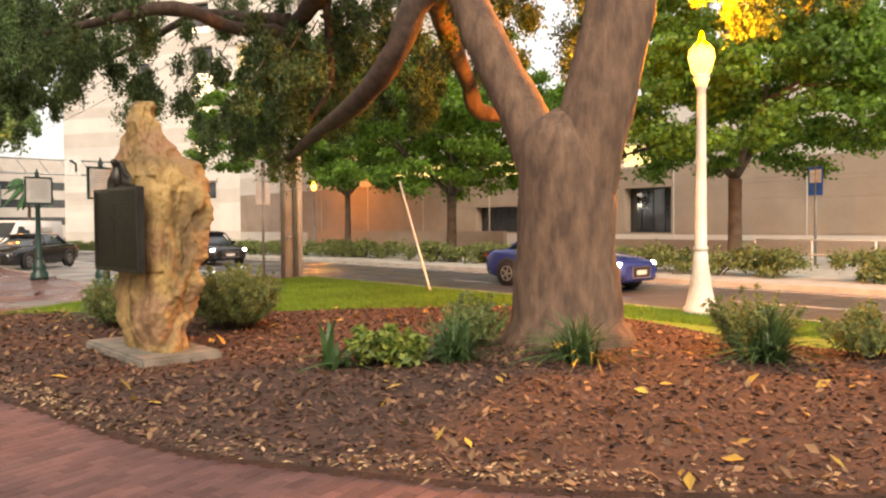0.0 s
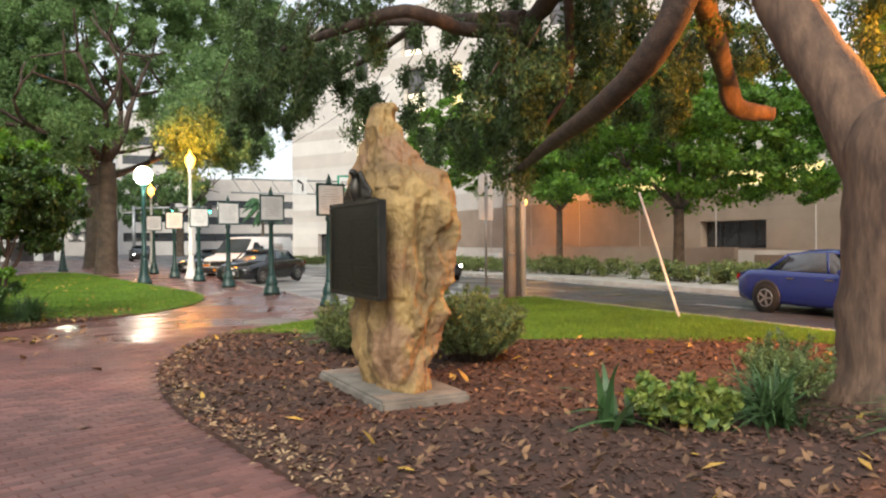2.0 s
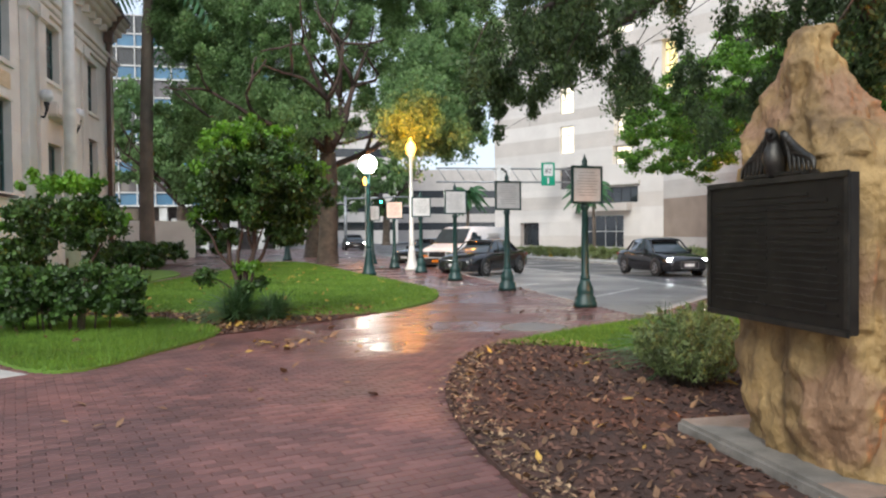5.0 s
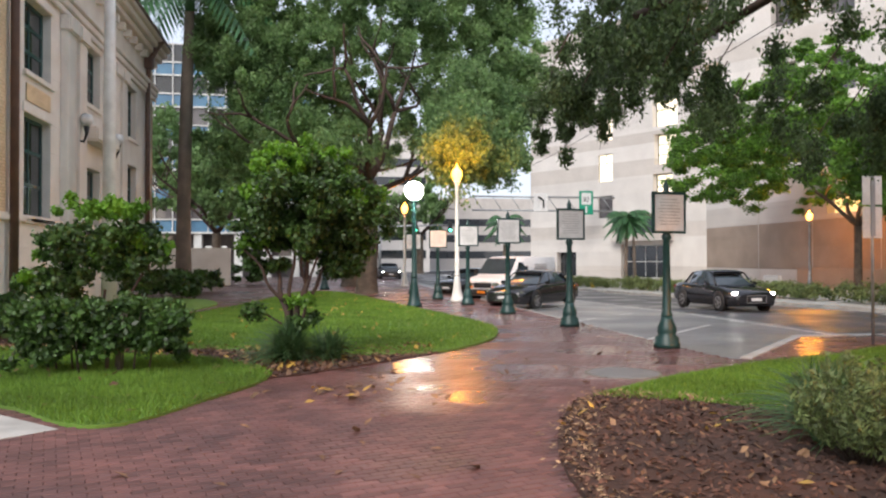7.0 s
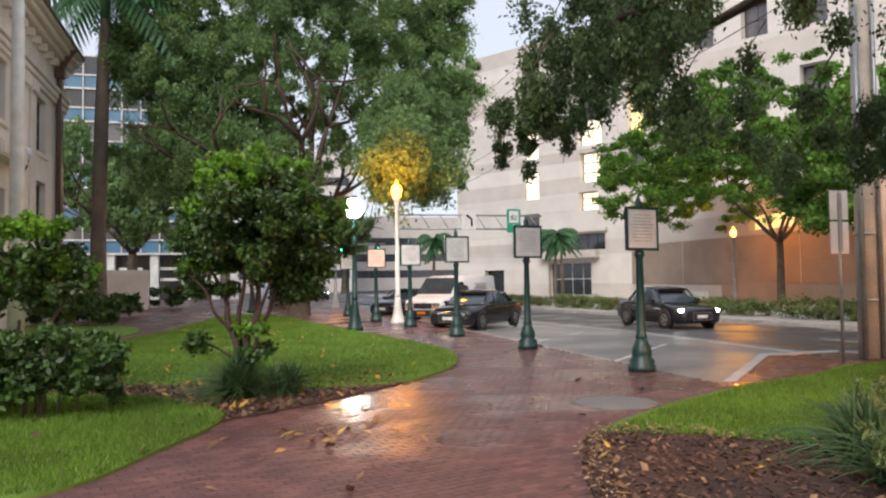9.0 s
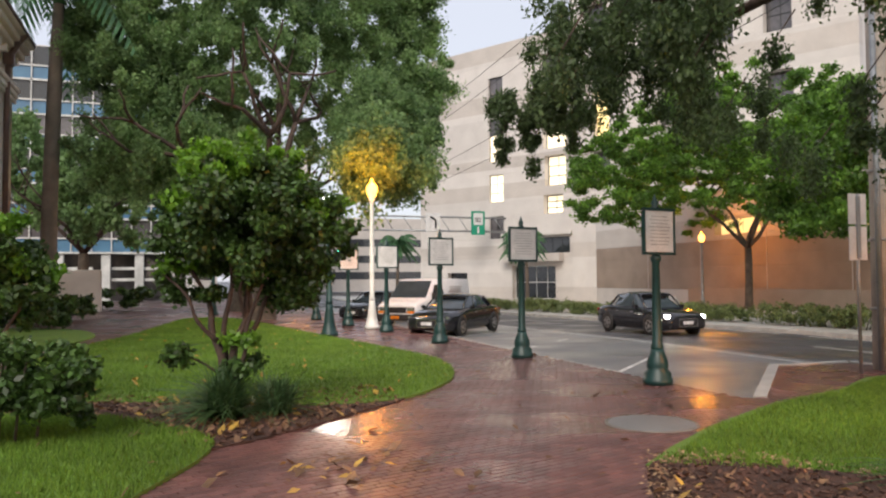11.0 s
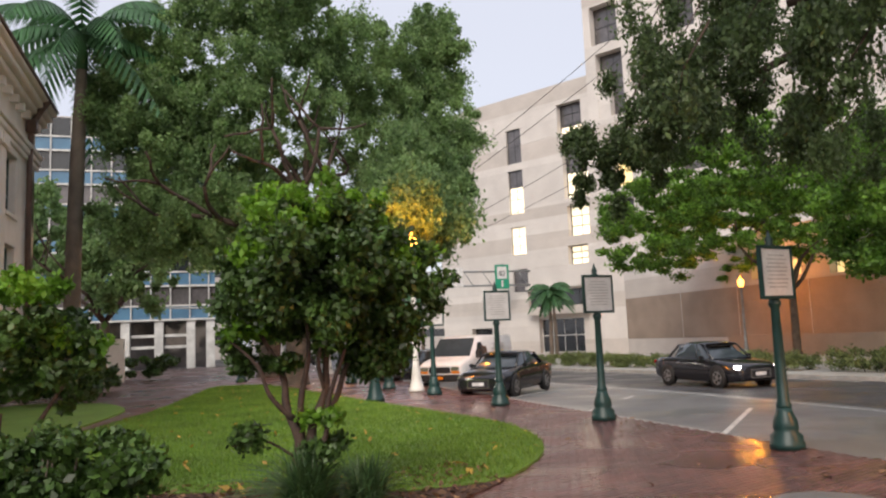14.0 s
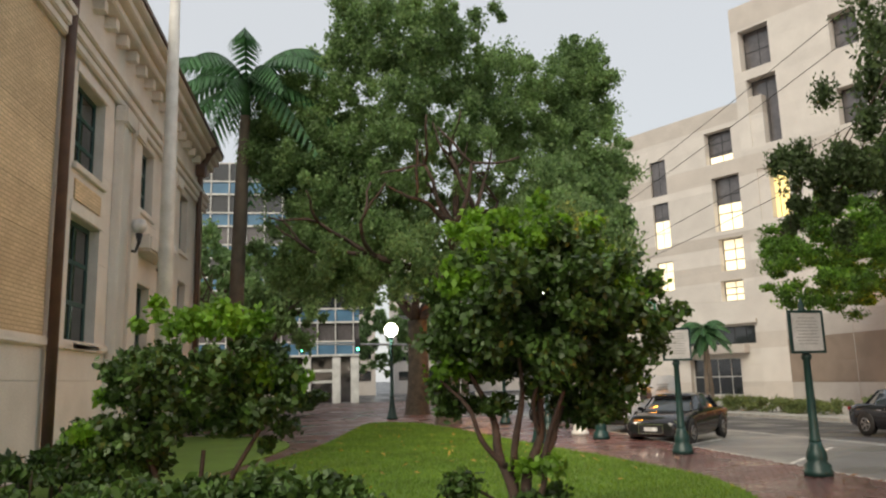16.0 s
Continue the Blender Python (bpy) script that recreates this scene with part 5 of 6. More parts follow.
for cx, cy, cz, r, n, s in ((9.0, 16.0, 4.0, 0.42, 22, 0.75), (8.6, 14.2, 4.2, 0.36, 12, 0.6), (9.6, 17.5, 4.4, 0.4, 16, 0.8), (8.4, 15.0, 5.2, 0.36, 12, 0.7), (10.2, 16.0, 5.0, 0.4, 14, 0.9),
                            (4.6, 17.6, 5.4, 0.4, 16, 0.6), (5.2, 15.4, 6.2, 0.4, 14, 0.7), (4.6, 19.5, 6.4, 0.36, 12, 0.6), (5.3, 21.8, 6.5, 0.38, 20, 0.75), (6.4, 20.5, 7.2, 0.42, 20, 0.9), (4.9, 22.6, 5.5, 0.3, 13, 0.45), (4.7, 22.8, 4.7, 0.22, 6, 0.25), (5.5, 22.4, 5.1, 0.24, 8, 0.4), (4.5, 20.2, 5.2, 0.3, 9, 0.35), (7.2, 22.0, 6.2, 0.42, 20, 0.8), (7.8, 21.0, 5.2, 0.4, 14, 0.7),
                            (12.8, 12.8, 5.6, 0.4, 12, 0.7), (12.8, 10.4, 6.2, 0.42, 26, 1.0), (11.6, 8.8, 7.2, 0.42, 16, 0.9), (12.5, 6.4, 6.0, 0.36, 16, 0.6), (8.4, 13.6, 5.2, 0.4, 22, 0.8), (9.6, 14.8, 5.4, 0.4, 22, 0.9), (9.4, 12.6, 6.0, 0.4, 20, 0.9), (10.4, 10.6, 6.4, 0.42, 22, 1.0), (9.6, 9.4, 7.2, 0.42, 18, 0.9), (8.2, 11.4, 7.0, 0.42, 18, 0.8), (7.0, 12.6, 7.0, 0.4, 14, 0.7), (10.8, 13.4, 4.6, 0.36, 12, 0.6), (13.4, 4.8, 6.2, 0.42, 14, 0.9), (3.0, 14.4, 8.6, 0.45, 18, 0.9), (5.6, 12.0, 8.9, 0.45, 16, 1.0), (8.4, 10.6, 9.4, 0.5, 22, 1.4), (9.2, 5.6, 10.2, 0.5, 24, 1.6), (8.6, 18.6, 8.2, 0.45, 20, 1.0), (6.8, 15.0, 8.0, 0.4, 14, 0.8)):
    clump(cx, cy, cz, r, n, s)
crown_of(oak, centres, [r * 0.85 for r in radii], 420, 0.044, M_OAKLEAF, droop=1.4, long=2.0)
# thin hanging twigs
bm = bmesh.new()
for k in range(0, len(centres), 3):
    c = centres[k]
    tube([(c[0] + 0.2, c[1] - 0.3, c[2] + 0.5, 0.014), (c[0], c[1], c[2], 0.009), (c[0] - 0.05, c[1] + 0.1, c[2] - 0.5, 0.004)], 4, bm)
part("twig", bm, M_DBARK, oak, kind="stuff")


def big_oak(name_label, trunks, crown, seed, leaf=0.115, count=300):
    tree = thing("park_oak", 0, 0, 0, name_label, "tree", "park oaks")
    tips = []
    for x, y, r, h in trunks:
        bm = bmesh.new()
        tube(bend([(x, y, -0.2, r * 1.6), (x, y, 0.3, r * 1.15), (x + 0.1, y, 2.5, r), (x + 0.1, y + 0.1, h, r * 0.9)], 4), 16, bm, 0.12)
        part("trunk", bm, M_TRUNK, tree)
        for k in range(5):
            bm = bmesh.new()
            a = 2 * math.pi * k / 5 + seed
            grow(bm, (x + 0.1, y + 0.1, h), (math.cos(a), math.sin(a), 0.9), 4.0, r * 0.45, 2, tips, 0.55, 0.28)
            part("limb", bm, M_DBARK, tree, kind="stuff")
    c, r = [], []
    for cx, cy, cz, rx, rz, n in crown:
        for _ in range(int(n * 2.3)):
            d = RNG.normal(size=3)
            d /= np.linalg.norm(d)
            k = 0.35 + 0.8 * RNG.random() ** 0.8
            c.append((cx + d[0] * rx * k, cy + d[1] * rx * k, cz + d[2] * rz * k))
            r.append(0.3 + 0.75 * RNG.random() ** 1.5)
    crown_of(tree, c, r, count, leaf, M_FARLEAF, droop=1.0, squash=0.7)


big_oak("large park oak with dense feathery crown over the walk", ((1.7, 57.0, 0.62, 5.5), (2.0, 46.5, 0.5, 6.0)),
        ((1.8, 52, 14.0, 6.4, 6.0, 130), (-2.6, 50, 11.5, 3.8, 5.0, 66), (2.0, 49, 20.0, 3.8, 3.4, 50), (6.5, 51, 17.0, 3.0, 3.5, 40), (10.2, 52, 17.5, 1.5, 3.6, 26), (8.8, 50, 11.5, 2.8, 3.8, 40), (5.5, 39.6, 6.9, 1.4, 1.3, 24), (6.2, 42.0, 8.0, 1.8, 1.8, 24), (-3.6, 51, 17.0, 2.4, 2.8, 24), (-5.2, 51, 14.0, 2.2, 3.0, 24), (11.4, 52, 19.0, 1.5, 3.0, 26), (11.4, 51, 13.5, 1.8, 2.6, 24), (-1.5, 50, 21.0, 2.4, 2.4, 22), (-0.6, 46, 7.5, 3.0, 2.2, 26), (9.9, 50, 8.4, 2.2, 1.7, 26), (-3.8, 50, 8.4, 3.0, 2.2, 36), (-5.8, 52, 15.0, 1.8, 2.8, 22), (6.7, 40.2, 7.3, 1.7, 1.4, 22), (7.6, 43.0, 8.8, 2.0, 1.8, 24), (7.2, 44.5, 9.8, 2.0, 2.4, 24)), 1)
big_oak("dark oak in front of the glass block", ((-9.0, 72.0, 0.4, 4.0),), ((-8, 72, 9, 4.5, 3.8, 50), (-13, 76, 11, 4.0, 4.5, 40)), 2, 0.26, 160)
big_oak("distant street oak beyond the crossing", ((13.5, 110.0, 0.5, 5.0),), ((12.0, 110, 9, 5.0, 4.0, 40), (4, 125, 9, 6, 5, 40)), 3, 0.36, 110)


def palm(x, y, z, h, lean_x, label, spread=4.2, r=0.3):
    tree = thing("palm_tree", x, y, z, label, "palm tree", "palms")
    part("trunk", tube(bend([(0, 0, 0, r * 1.35), (0, 0, h * 0.3, r * 1.1), (lean_x * 0.5, 0, h * 0.7, r), (lean_x, 0, h, r * 0.7)], 5), 14), M_PALMT, tree)
    part("crownshaft", tube([(lean_x, 0, h - 0.2, r * 0.8), (lean_x, 0, h + 0.9, r * 0.7), (lean_x, 0, h + 2.0, r * 0.3)], 10), M_PALM, tree, "green crownshaft")
    for k in range(21):
        a, up = 2.4 * k, 1.25 - 1.75 * (k / 21)
        verts, faces = [], []
        spine = []
        for i in range(18):
            t = i / 17
            out = spread * t * (0.8 + 0.2 * math.cos(up))
            zz = spread * (up * t - (0.75 + 0.25 * up) * t * t)
            spine.append(Vector((lean_x + out * math.cos(a), out * math.sin(a), h + 1.6 + zz)))
        side = Vector((-math.sin(a), math.cos(a), 0))
        for i in range(1, 17):
            p, d = spine[i], (spine[i + 1] - spine[i - 1]).normalized()
            ln = 0.25 * spread * math.sin(math.pi * (0.12 + 0.83 * i / 17))
            for s in (-1, 1):
                for j in (0, 0.33, 0.66):
                    q = p + d * j * 0.24
                    tip = q + side * s * ln * 0.62 + d * 0.35 * ln + Vector((0, 0, -0.75 * ln))
                    n = len(verts)
                    verts += [q - d * 0.085, q + d * 0.085, tip]
                    faces.append((n, n + 1, n + 2))
        bm = tube([(*v, 0.05 * (1.1 - i / 18)) for i, v in enumerate(spine)], 5)
        base = len(bm.verts)
        vs = [bm.verts.new(v) for v in verts]
        for f in faces:
            bm.faces.new([vs[i] for i in f])
        part("frond", bm, M_PALM, tree)


palm(-8.0, 50.5, 0.0, 16.0, 0.3, "tall royal palm with dark green drooping fronds", 5.6, 0.34)
palm(27.5, 72.0, -0.7, 4.6, 0.1, "small palm by the office entrance", 2.2, 0.16)
palm(31.0, 78.0, -0.7, 5.0, -0.1, "small palm beside the gantry", 2.2, 0.16)
palm(18.0, 80.0, -0.7, 4.6, 0.1, "small palm by the tower corner", 2.2, 0.16)

flag = thing("flag_pole", -8.4, 36.5, 0.0, "plain tapered pale concrete pole", "pole")
part("pole", tube([(0, 0, 0, 0.27), (0, 0, 8, 0.23), (0, 0, 18, 0.14)], 16), M_WHITEPOST, flag)

# ---- shrubs ----


def standard_shrub(x, y, stems, clumps, label, leaf=0.062, count=210):
    sh = thing("shrub", x, y, 0.03, label, "shrub")
    bm = bmesh.new()
    for path in stems:
        tube(bend([(a, b, c, r * 0.72) for a, b, c, r in path], 4), 8, bm, 0.15, 6)
    part("stem", bm, M_DBARK, sh)
    dark, top, rd, rt = [], [], [], []
    for cx, cy, cz, rx, rz, n in clumps:
        for _ in range(n):
            d = RNG.normal(size=3)
            d /= np.linalg.norm(d)
            k = 0.5 + 0.5 * RNG.random()
            p = (cx + d[0] * rx * k, cy + d[1] * rx * k, cz + d[2] * rz * k)
            # upper leaves of each clump take the brighter yellow-green, the rest the darker green
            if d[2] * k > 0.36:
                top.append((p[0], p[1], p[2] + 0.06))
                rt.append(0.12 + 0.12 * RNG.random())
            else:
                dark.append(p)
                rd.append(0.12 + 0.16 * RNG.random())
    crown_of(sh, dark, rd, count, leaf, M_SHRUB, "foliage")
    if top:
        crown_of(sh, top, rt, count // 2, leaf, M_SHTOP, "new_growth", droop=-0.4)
    return sh


standard_shrub(-1.15, 20.0, [
    [(0, 0, 0, 0.13), (-0.05, 0.02, 0.35, 0.1), (-0.02, 0, 0.75, 0.085), (-0.16, 0.04, 1.15, 0.07), (-0.2, 0.1, 1.55, 0.055), (-0.55, 0.1, 2.2, 0.03)],
    [(0.05, 0, 0, 0.12), (0.13, 0.05, 0.45, 0.09), (0.14, 0.02, 0.9, 0.08), (0.3, 0, 1.3, 0.065), (0.34, 0, 1.8, 0.05), (0.6, 0, 2.4, 0.03)],
    [(-0.02, 0.1, 0.05, 0.08), (0.03, 0.15, 0.7, 0.065), (0.0, -0.05, 1.2, 0.055), (0.1, -0.1, 1.8, 0.04), (0.05, -0.1, 2.4, 0.025)],
    [(0.18, 0.02, 0.95, 0.06), (0.45, 0.12, 1.2, 0.05), (0.6, 0.15, 1.6, 0.042), (0.95, 0.2, 1.95, 0.03)],
    [(0.1, 0.0, 0.4, 0.055), (0.27, -0.15, 0.8, 0.045), (0.3, -0.2, 1.2, 0.04), (0.5, -0.3, 1.8, 0.03)],
    [(-0.1, 0, 1.0, 0.05), (-0.36, -0.08, 1.3, 0.04), (-0.5, -0.1, 1.65, 0.032), (-0.8, -0.1, 1.95, 0.02)],
    [(0.3, 0, 1.3, 0.04), (0.2, -0.15, 1.7, 0.034), (0.34, -0.3, 2.1, 0.02)],
    [(-0.05, 0, 0.55, 0.03), (-0.45, -0.1, 0.8, 0.022), (-0.8, -0.15, 0.76, 0.012)]],
    [(0.3, 0, 2.75, 1.3, 1.0, 140), (-0.22, 0, 2.5, 0.72, 0.7, 52), (1.05, 0, 2.35, 0.85, 0.8, 64), (0.3, 0, 3.35, 0.95, 0.5, 44), (0.95, 0.1, 1.72, 0.55, 0.35, 18), (-0.5, 0.1, 1.8, 0.5, 0.3, 12), (-0.75, -0.15, 0.85, 0.22, 0.12, 3), (0.25, -0.2, 0.75, 0.3, 0.35, 6)],
    "rounded small tree with forked dark stems, brighter yellow-green leaves on top", 0.055, 230)
standard_shrub(-4.7, 21.2, [[(0.0, 0, 0, 0.07), (-0.3, 0, 0.7, 0.06), (-0.7, 0.1, 1.5, 0.04)], [(0.1, 0, 0, 0.06), (0.4, 0, 0.8, 0.05), (0.8, 0, 1.5, 0.03)], [(0, 0.1, 0, 0.06), (0.1, 0.1, 1.2, 0.04)]],
               [(0.0, 0, 2.2, 1.2, 0.7, 76), (-0.7, 0.1, 1.5, 0.65, 0.55, 24), (0.8, 0, 1.65, 0.65, 0.5, 24), (-1.2, 0, 1.2, 0.3, 0.3, 6)], "dark spreading shrub with twisted stems by the lawn")


def hedge(name, cx, cy, sx, sy, h, label, n, leaf=0.06, count=150, mat=M_SHRUB, z=0.0, r=0.18, long=1.6):
    hd = thing(name, cx, cy, z, label, "hedge" if name == "hedge" else "plant")
    bm = bmesh.new()
    for _ in range(14):
        x, y = RNG.uniform(-sx, sx) * 0.6, RNG.uniform(-sy, sy) * 0.6
        tube([(x, y, 0, 0.02), (x * 1.1, y * 1.1, h * 0.5, 0.014), (x * 1.25, y * 1.25, h * 0.85, 0.007)], 5, bm)
    part("stem", bm, M_TRUNK, hd, kind="stuff")
    c = [(RNG.uniform(-sx, sx), RNG.uniform(-sy, sy), h * (0.15 + 0.8 * RNG.random() ** 0.7)) for _ in range(n)]
    crown_of(hd, c, [r * (0.6 + 0.8 * RNG.random()) for _ in c], count, leaf, mat, "foliage", long=long)
    return hd


hedge("hedge", -4.0, 18.9, 1.3, 0.55, 1.15, "clipped dark green hedge beside the lawn", 150)
hedge("hedge", -8.2, 25.5, 1.5, 2.6, 1.0, "low hedge at the foot of the civic building", 80, 0.08)
hedge("hedge", -7.6, 46.0, 1.6, 5.0, 1.2, "dark hedge along the inner walk", 90, 0.14, 90, r=0.3)
hedge("hedge", -9.0, 62.0, 5.5, 1.0, 1.4, "long dark hedge before the terrace wall", 90, 0.18, 90, r=0.35)
for y0, y1, mat in ((-8, 8, M_HERB), (9, 19.5, M_HERB), (20, 26, M_HERB), (27.5, 34.0, M_HERB), (35.5, 44, M_HERB), (46, 58, M_HERB), (60, 70, M_HERB), (72, 82, M_HERB)):
    ym = (y0 + y1) / 2
    hedge("hedge", 21.1, ym, 0.8, (y1 - y0) / 2, 0.75, "low trimmed green hedge along the far kerb", int((y1 - y0) * 13), 0.065, 130, mat, ground_z(21, ym), 0.3)


def herb(x, y, h, w, n, label, mat=M_HERB, leaf=0.017, count=150):
    pl = thing("bed_plant", x, y, 0.035, label, "plant")
    bm, c, r = bmesh.new(), [], []
    for _ in range(int(n * 1.5)):
        a, out, ln = RNG.uniform(0, 2 * math.pi), w * 1.15 * math.sqrt(RNG.random()), h * RNG.uniform(0.6, 1.15)
        root = Vector((0.35 * out * math.cos(a), 0.35 * out * math.sin(a), 0))
        tip = Vector((out * math.cos(a), out * math.sin(a), ln * (1 - 0.25 * (out / w) ** 2)))
        mid = root.lerp(tip, 0.5) + Vector((RNG.normal() * 0.03, RNG.normal() * 0.03, 0.06 * ln))
        tube([(*root, 0.006), (*mid, 0.004), (*tip, 0.002)], 4, bm)
        for k in range(6):
            t = 0.3 + 0.7 * k / 5
            p = root.lerp(mid, t * 2) if t < 0.5 else mid.lerp(tip, t * 2 - 1)
            c.append(tuple(p))
            r.append(0.035 + 0.05 * (1 - t) + 0.02 * RNG.random())
    part("stem", bm, M_TRUNK, pl, kind="stuff")
    crown_of(pl, c, r, max(8, count // 9), leaf, mat, "foliage", long=4.6 if mat is M_HERB else 1.7, droop=-0.5)
    return pl


herb(4.0, 12.0, 0.78, 0.55, 70, "wispy grey-green herb by the slab")
herb(5.15, 10.6, 0.9, 0.65, 120, "bushy grey-green herb behind the boulder", count=170)
herb(5.6, 11.6, 0.8, 0.6, 90, "bushy grey-green herb behind the boulder", count=150)
herb(6.6, 6.9, 0.62, 0.40, 40, "feathery green bed plant before the oak")
herb(8.5, 4.2, 0.7, 0.5, 46, "loose green bed plant by the lamp")
herb(9.3, 3.2, 0.55, 0.5, 36, "loose green bed plant on the mulch")
herb(5.2, 13.9, 0.6, 0.45, 40, "grey-green bush at the edge of the bed", count=140)


def strap_plant(x, y, h, n, label, mat=M_STRAP, width=0.03):
    pl = thing("strap_plant", x, y, 0.03, label, "plant")
    verts, faces = [], []
    for _ in range(n):
        a, ln, up = RNG.uniform(0, 2 * math.pi), h * RNG.uniform(0.7, 1.25), RNG.uniform(0.5, 1.5)
        bx, by = RNG.normal() * 0.08, RNG.normal() * 0.08
        sx, sy = -math.sin(a) * width / 2, math.cos(a) * width / 2
        b = len(verts)
        for i in range(6):
            t = i / 5
            o = ln * t * math.cos(up) * (0.6 + 0.6 * t)
            zz = ln * (math.sin(up) * t - 0.42 * t * t * (1.6 - up * 0.6))
            w = 1 - t ** 2.2
            verts += [(bx + o * math.cos(a) + sx * w, by + o * math.sin(a) + sy * w, zz), (bx + o * math.cos(a) - sx * w, by + o * math.sin(a) - sy * w, zz + 0.004)]
        for i in range(5):
            faces.append((b + 2 * i, b + 2 * i + 1, b + 2 * i + 3, b + 2 * i + 2))
    raw("blade_tuft", verts, faces, mat, pl, "stuff")
    return pl


strap_plant(6.75, 5.35, 0.75, 240, "dark green strap-leaved clump in the mulch")
strap_plant(8.3, 3.9, 0.85, 260, "dark green strap-leaved clump near the lamp")
strap_plant(4.55, 13.35, 0.95, 320, "large arching strap-leaved clump at the bed edge")
strap_plant(4.15, 12.6, 0.8, 140, "arching strap-leaved clump beside the slab")
strap_plant(-1.15, 19.6, 1.0, 560, "dark grassy clump at the foot of the small tree")
strap_plant(-0.45, 19.7, 0.8, 300, "grassy clump under the small tree")
strap_plant(5.8, 6.4, 0.7, 230, "grassy dark green clump before the oak")
strap_plant(4.55, 6.95, 0.75, 18, "young broad-leaved plant in the mulch", M_STRAP, 0.075)
herb(4.95, 6.75, 0.45, 0.3, 22, "yellow variegated bed plant", M_VARIEG, 0.055, 60)
herb(5.15, 6.45, 0.36, 0.2, 16, "yellow variegated bed plant", M_VARIEG, 0.055, 60)

# ---- litter and grass ----


def flat_leaves(pts, z, size, mat, label, curl=0.5):
    n = len(pts)
    a = RNG.uniform(0, 2 * math.pi, n)
    s = size * (0.5 + RNG.random(n))
    u = np.stack((np.cos(a), np.sin(a), RNG.normal(size=n) * curl), 1)
    w = np.stack((-np.sin(a), np.cos(a), RNG.normal(size=n) * curl), 1)
    p = np.column_stack((pts, np.full(n, z) + s * 0.25 * RNG.random(n)))
    hump = np.zeros((n, 3))
    hump[:, 2] = s * 0.12
    v = np.stack((p - u * s[:, None], p + w * s[:, None] * 0.45 + hump, p + u * s[:, None], p - w * s[:, None] * 0.45 + hump), 1).reshape(-1, 3)
    ob = raw("leaf_litter", v, np.arange(4 * n).reshape(-1, 4), mat, None, "stuff")
    return tagged(ob, label, "leaf litter")


flat_leaves(scatter(BED, 30000), 0.038, 0.032, M_CHIP, "red-brown wood chips scattered over the bed", 0.35)
flat_leaves(scatter(BED, 2600), 0.045, 0.045, M_DEAD, "dry brown leaves lying on the mulch")
flat_leaves(scatter(BED, 130), 0.05, 0.065, M_YELLOW, "yellow fallen leaves on the mulch")
edge = np.array([(x, y) for x, y in BED if x < 4.6 and y < 16])
ei = RNG.integers(0, len(edge), 2200)
flat_leaves(edge[ei] + RNG.normal(size=(2200, 2)) * 0.13 + np.array((0.2, 0.06)), 0.04, 0.024, M_GRAVELW, "pale leaf scraps gathered along the bed edge", 0.3)
flat_leaves(scatter(TREEBED, 1500), 0.025, 0.06, M_DEAD, "dry brown leaves under the shrubs")
flat_leaves(scatter(TREEBED, 4500), 0.022, 0.035, M_CHIP, "wood chips under the shrubs", 0.35)
flat_leaves(scatter(TREEBED, 90), 0.03, 0.09, M_YELLOW, "yellow leaves under the shrubs")
flat_leaves(scatter(LAWN_A, 60), 0.07, 0.06, M_DEAD, "brown leaves on the lawn")
flat_leaves(scatter(LAWN_B, 160), 0.07, 0.06, M_YELLOW, "yellow leaves on the lawn")
cover = thing("utility_cover", 4.05, 17.35, 0.0, "worn round concrete utility cover set in the bricks", "utility cover")
part("rim", lathe([(0.6, -0.01), (0.6, 0.006), (0.57, 0.009), (0.56, 0.004)], 40), M_SLAB, cover)
part("lid", lathe([(0.55, -0.01), (0.55, 0.007), (0.535, 0.012), (0.05, 0.014)], 40), M_BAY, cover)
WALKAREA = [(-2.6, 12), (1.2, 11), (2.6, 16), (6.6, 18.6), (6.4, 34), (4.2, 34), (4.0, 24), (2.4, 20.4), (-1, 17)]
flat_leaves(scatter(WALKAREA, 85), 0.012, 0.075, M_DEAD, "wet fallen leaves on the brick path", 0.25)
flat_leaves(scatter([(-1.5, 3), (1.2, 4), (1.0, 11), (-2.5, 12)], 14), 0.012, 0.06, M_DEAD, "leaves on the brick path", 0.25)

flat_leaves(RNG.normal(size=(34, 2)) * 0.42 + np.array((-0.25, 16.35)), 0.012, 0.075, M_DEAD, "drift of wet brown leaves on the brick path", 0.35)
flat_leaves(RNG.normal(size=(12, 2)) * 0.34 + np.array((-0.2, 16.4)), 0.014, 0.07, M_YELLOW, "yellow leaves among the drift on the path", 0.3)


def turf(poly, n, z, h, label):
    pts = scatter(poly, n)
    a = RNG.uniform(0, 2 * math.pi, n)
    hh = h * (0.5 + RNG.random(n))
    b = np.column_stack((pts, np.full(n, z)))
    w = np.stack((np.cos(a), np.sin(a), np.zeros(n)), 1) * 0.007
    tip = b + np.stack((RNG.normal(size=n) * h * 0.5, RNG.normal(size=n) * h * 0.5, hh), 1)
    v = np.stack((b - w, b + w, tip), 1).reshape(-1, 3)
    tagged(raw("grass", v, np.arange(3 * n).reshape(-1, 3), M_BLADE, None, "stuff"), label, "grass")


turf(LAWN_A, 60000, 0.028, 0.06, "short green grass blades")
turf([p for p in LAWN_B if p[1] < 60], 110000, 0.033, 0.06, "short green grass blades")
turf([(2.8, 15.4), (4.6, 16.8), (6.8, 18.0), (8.6, 18.6), (10.3, 19.5), (12.1, 19.8), (12.1, 0), (10.5, 4), (10.6, 9.4), (7.2, 12.1), (4.3, 14.5)], 110000, 0.01, 0.06, "short green verge grass")

# ---- pavers ----
BL, BW, GAP = 0.2, 0.1, 0.006


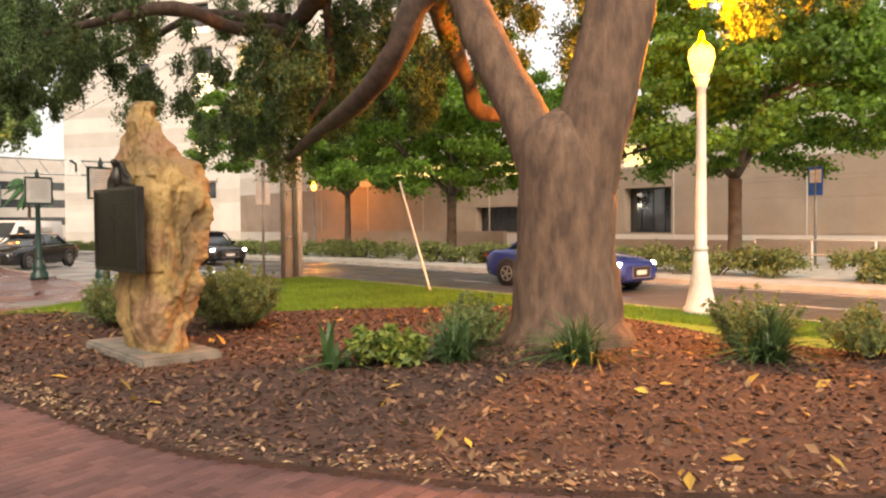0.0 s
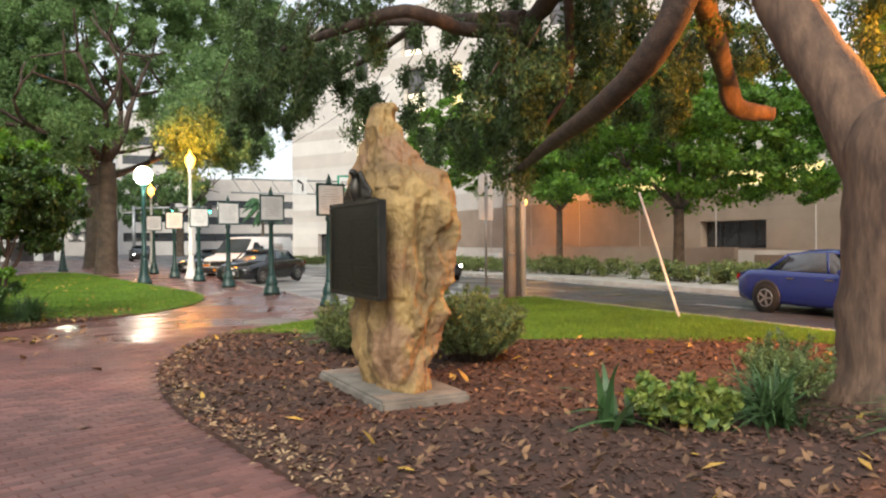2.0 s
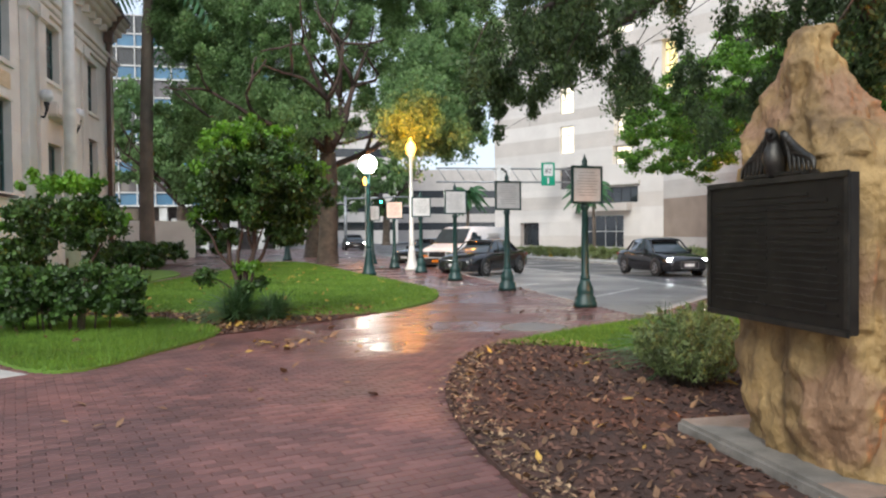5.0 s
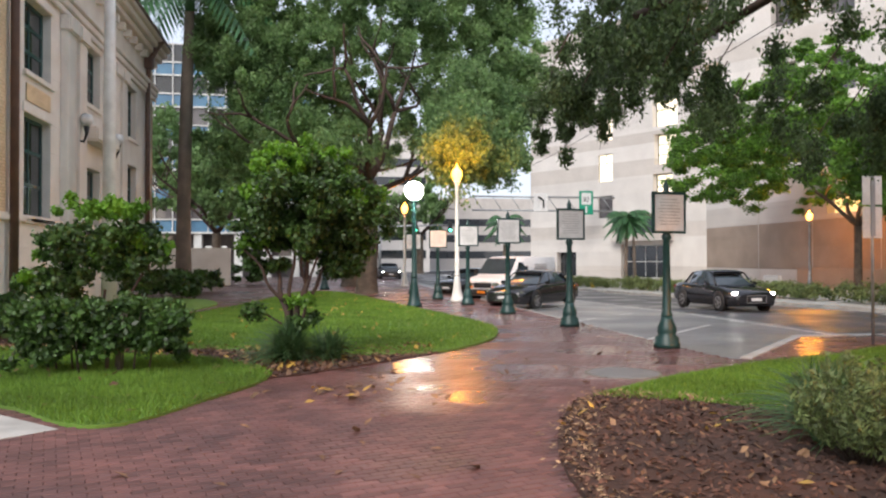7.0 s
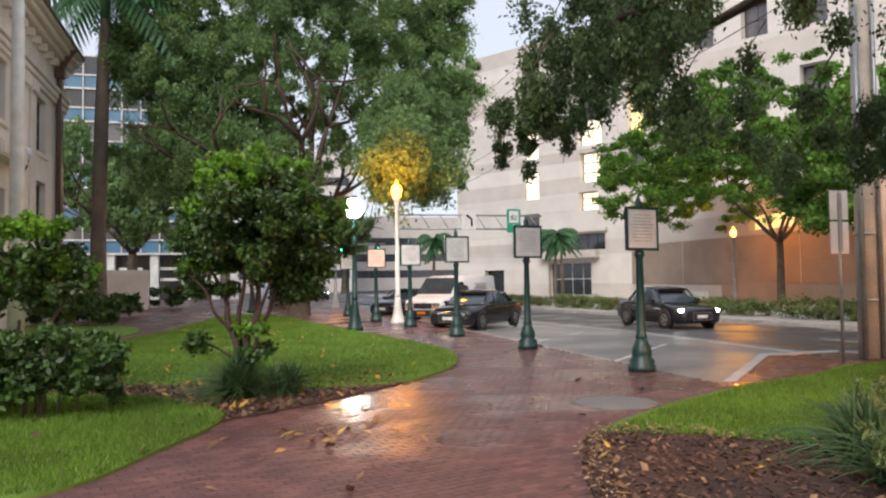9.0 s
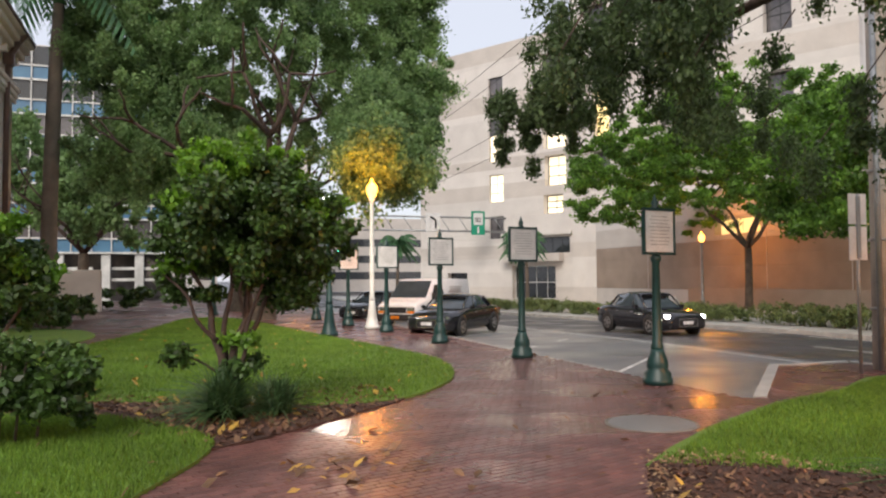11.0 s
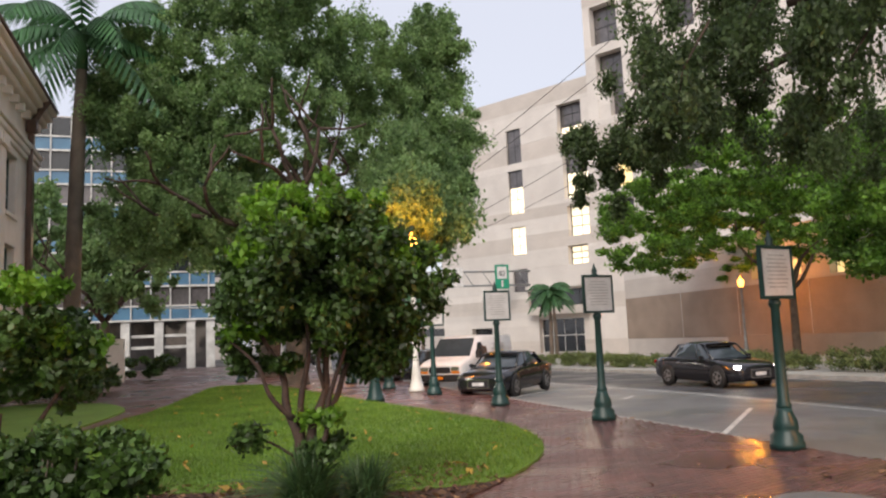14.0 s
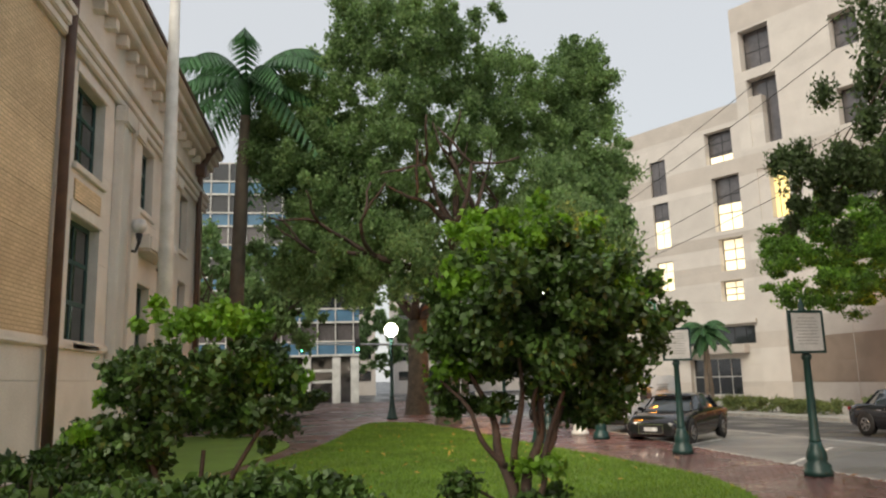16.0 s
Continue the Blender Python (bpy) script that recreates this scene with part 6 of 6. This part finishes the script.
def on_path(x, y):
    return not (inside(BED, x, y) or inside(LAWN_A, x, y) or inside(LAWN_B, x, y) or inside(TREEBED, x, y) or inside(LAWN_C, x, y) or inside(STRIP, x, y)) and not (x > 6.55 and y > 18.25 + (x - 6.55) * 1.0 and y > 18.6)


def paver_mesh():
    a, b, c = BL / 2 - GAP / 2, BW / 2 - GAP / 2, 0.006
    top = [(-a + c, -b + c, 0), (a - c, -b + c, 0), (a - c, b - c, 0), (-a + c, b - c, 0)]
    rim = [(-a, -b, -c), (a, -b, -c), (a, b, -c), (-a, b, -c)]
    low = [(x, y, -0.03) for x, y, _ in rim]
    v = top + rim + low
    f = [(0, 1, 2, 3)] + [(i + 4, (i + 1) % 4 + 4, (i + 1) % 4, i) for i in range(4)] + [(i + 8, (i + 1) % 4 + 8, (i + 1) % 4 + 4, i + 4) for i in range(4)]
    return v, f


PV, PF = paver_mesh()
pav = bpy.data.objects["pavement"]
spots = []
ca, sa = math.cos(radians(18)), math.sin(radians(18))
for j in range(-60, 480):
    for i in range(-70, 70):
        u, w = (i + 0.5 * (j % 2)) * BL, j * BW
        x, y = -1.0 + u * ca - w * sa + 3.0, u * sa + w * ca + 3
        if -6 < x < 11.5 and 1.0 < y < 44 and (y < 30 or 1.0 < x) and x < (11.5 if y < 23 else 6.55) and on_path(x, y):
            spots.append((x, y))
near = sorted(spots, key=lambda s: math.hypot(s[0] - 0.1, s[1] - 11.2))
one = bpy.data.meshes.new("paver")
one.from_pydata(PV, [], PF)
one.materials.append(M_BRICK)
turn = 18
for x, y in near[:300]:
    ob = new("paver", one)
    ob.parent = pav
    ob.matrix_basis = pose(x, y, 0.0015 * RNG.normal(), RNG.normal() * 0.4, RNG.normal() * 0.4, turn + RNG.normal() * 0.4)
rest = np.array(near[300:])
base = np.array(PV)
rot = np.array(((ca, sa), (-sa, ca)))
v = np.repeat(base[None], len(rest), 0)
v[:, :, :2] = v[:, :, :2] @ rot + rest[:, None, :]
v[:, :, 2] += RNG.normal(size=(len(rest), 1)) * 0.0012
f = (np.array([q for q in PF])[None] + 12 * np.arange(len(rest))[:, None, None]).reshape(-1, 4)
raw("paver_field", v.reshape(-1, 3), f, M_BRICK, pav, "stuff")
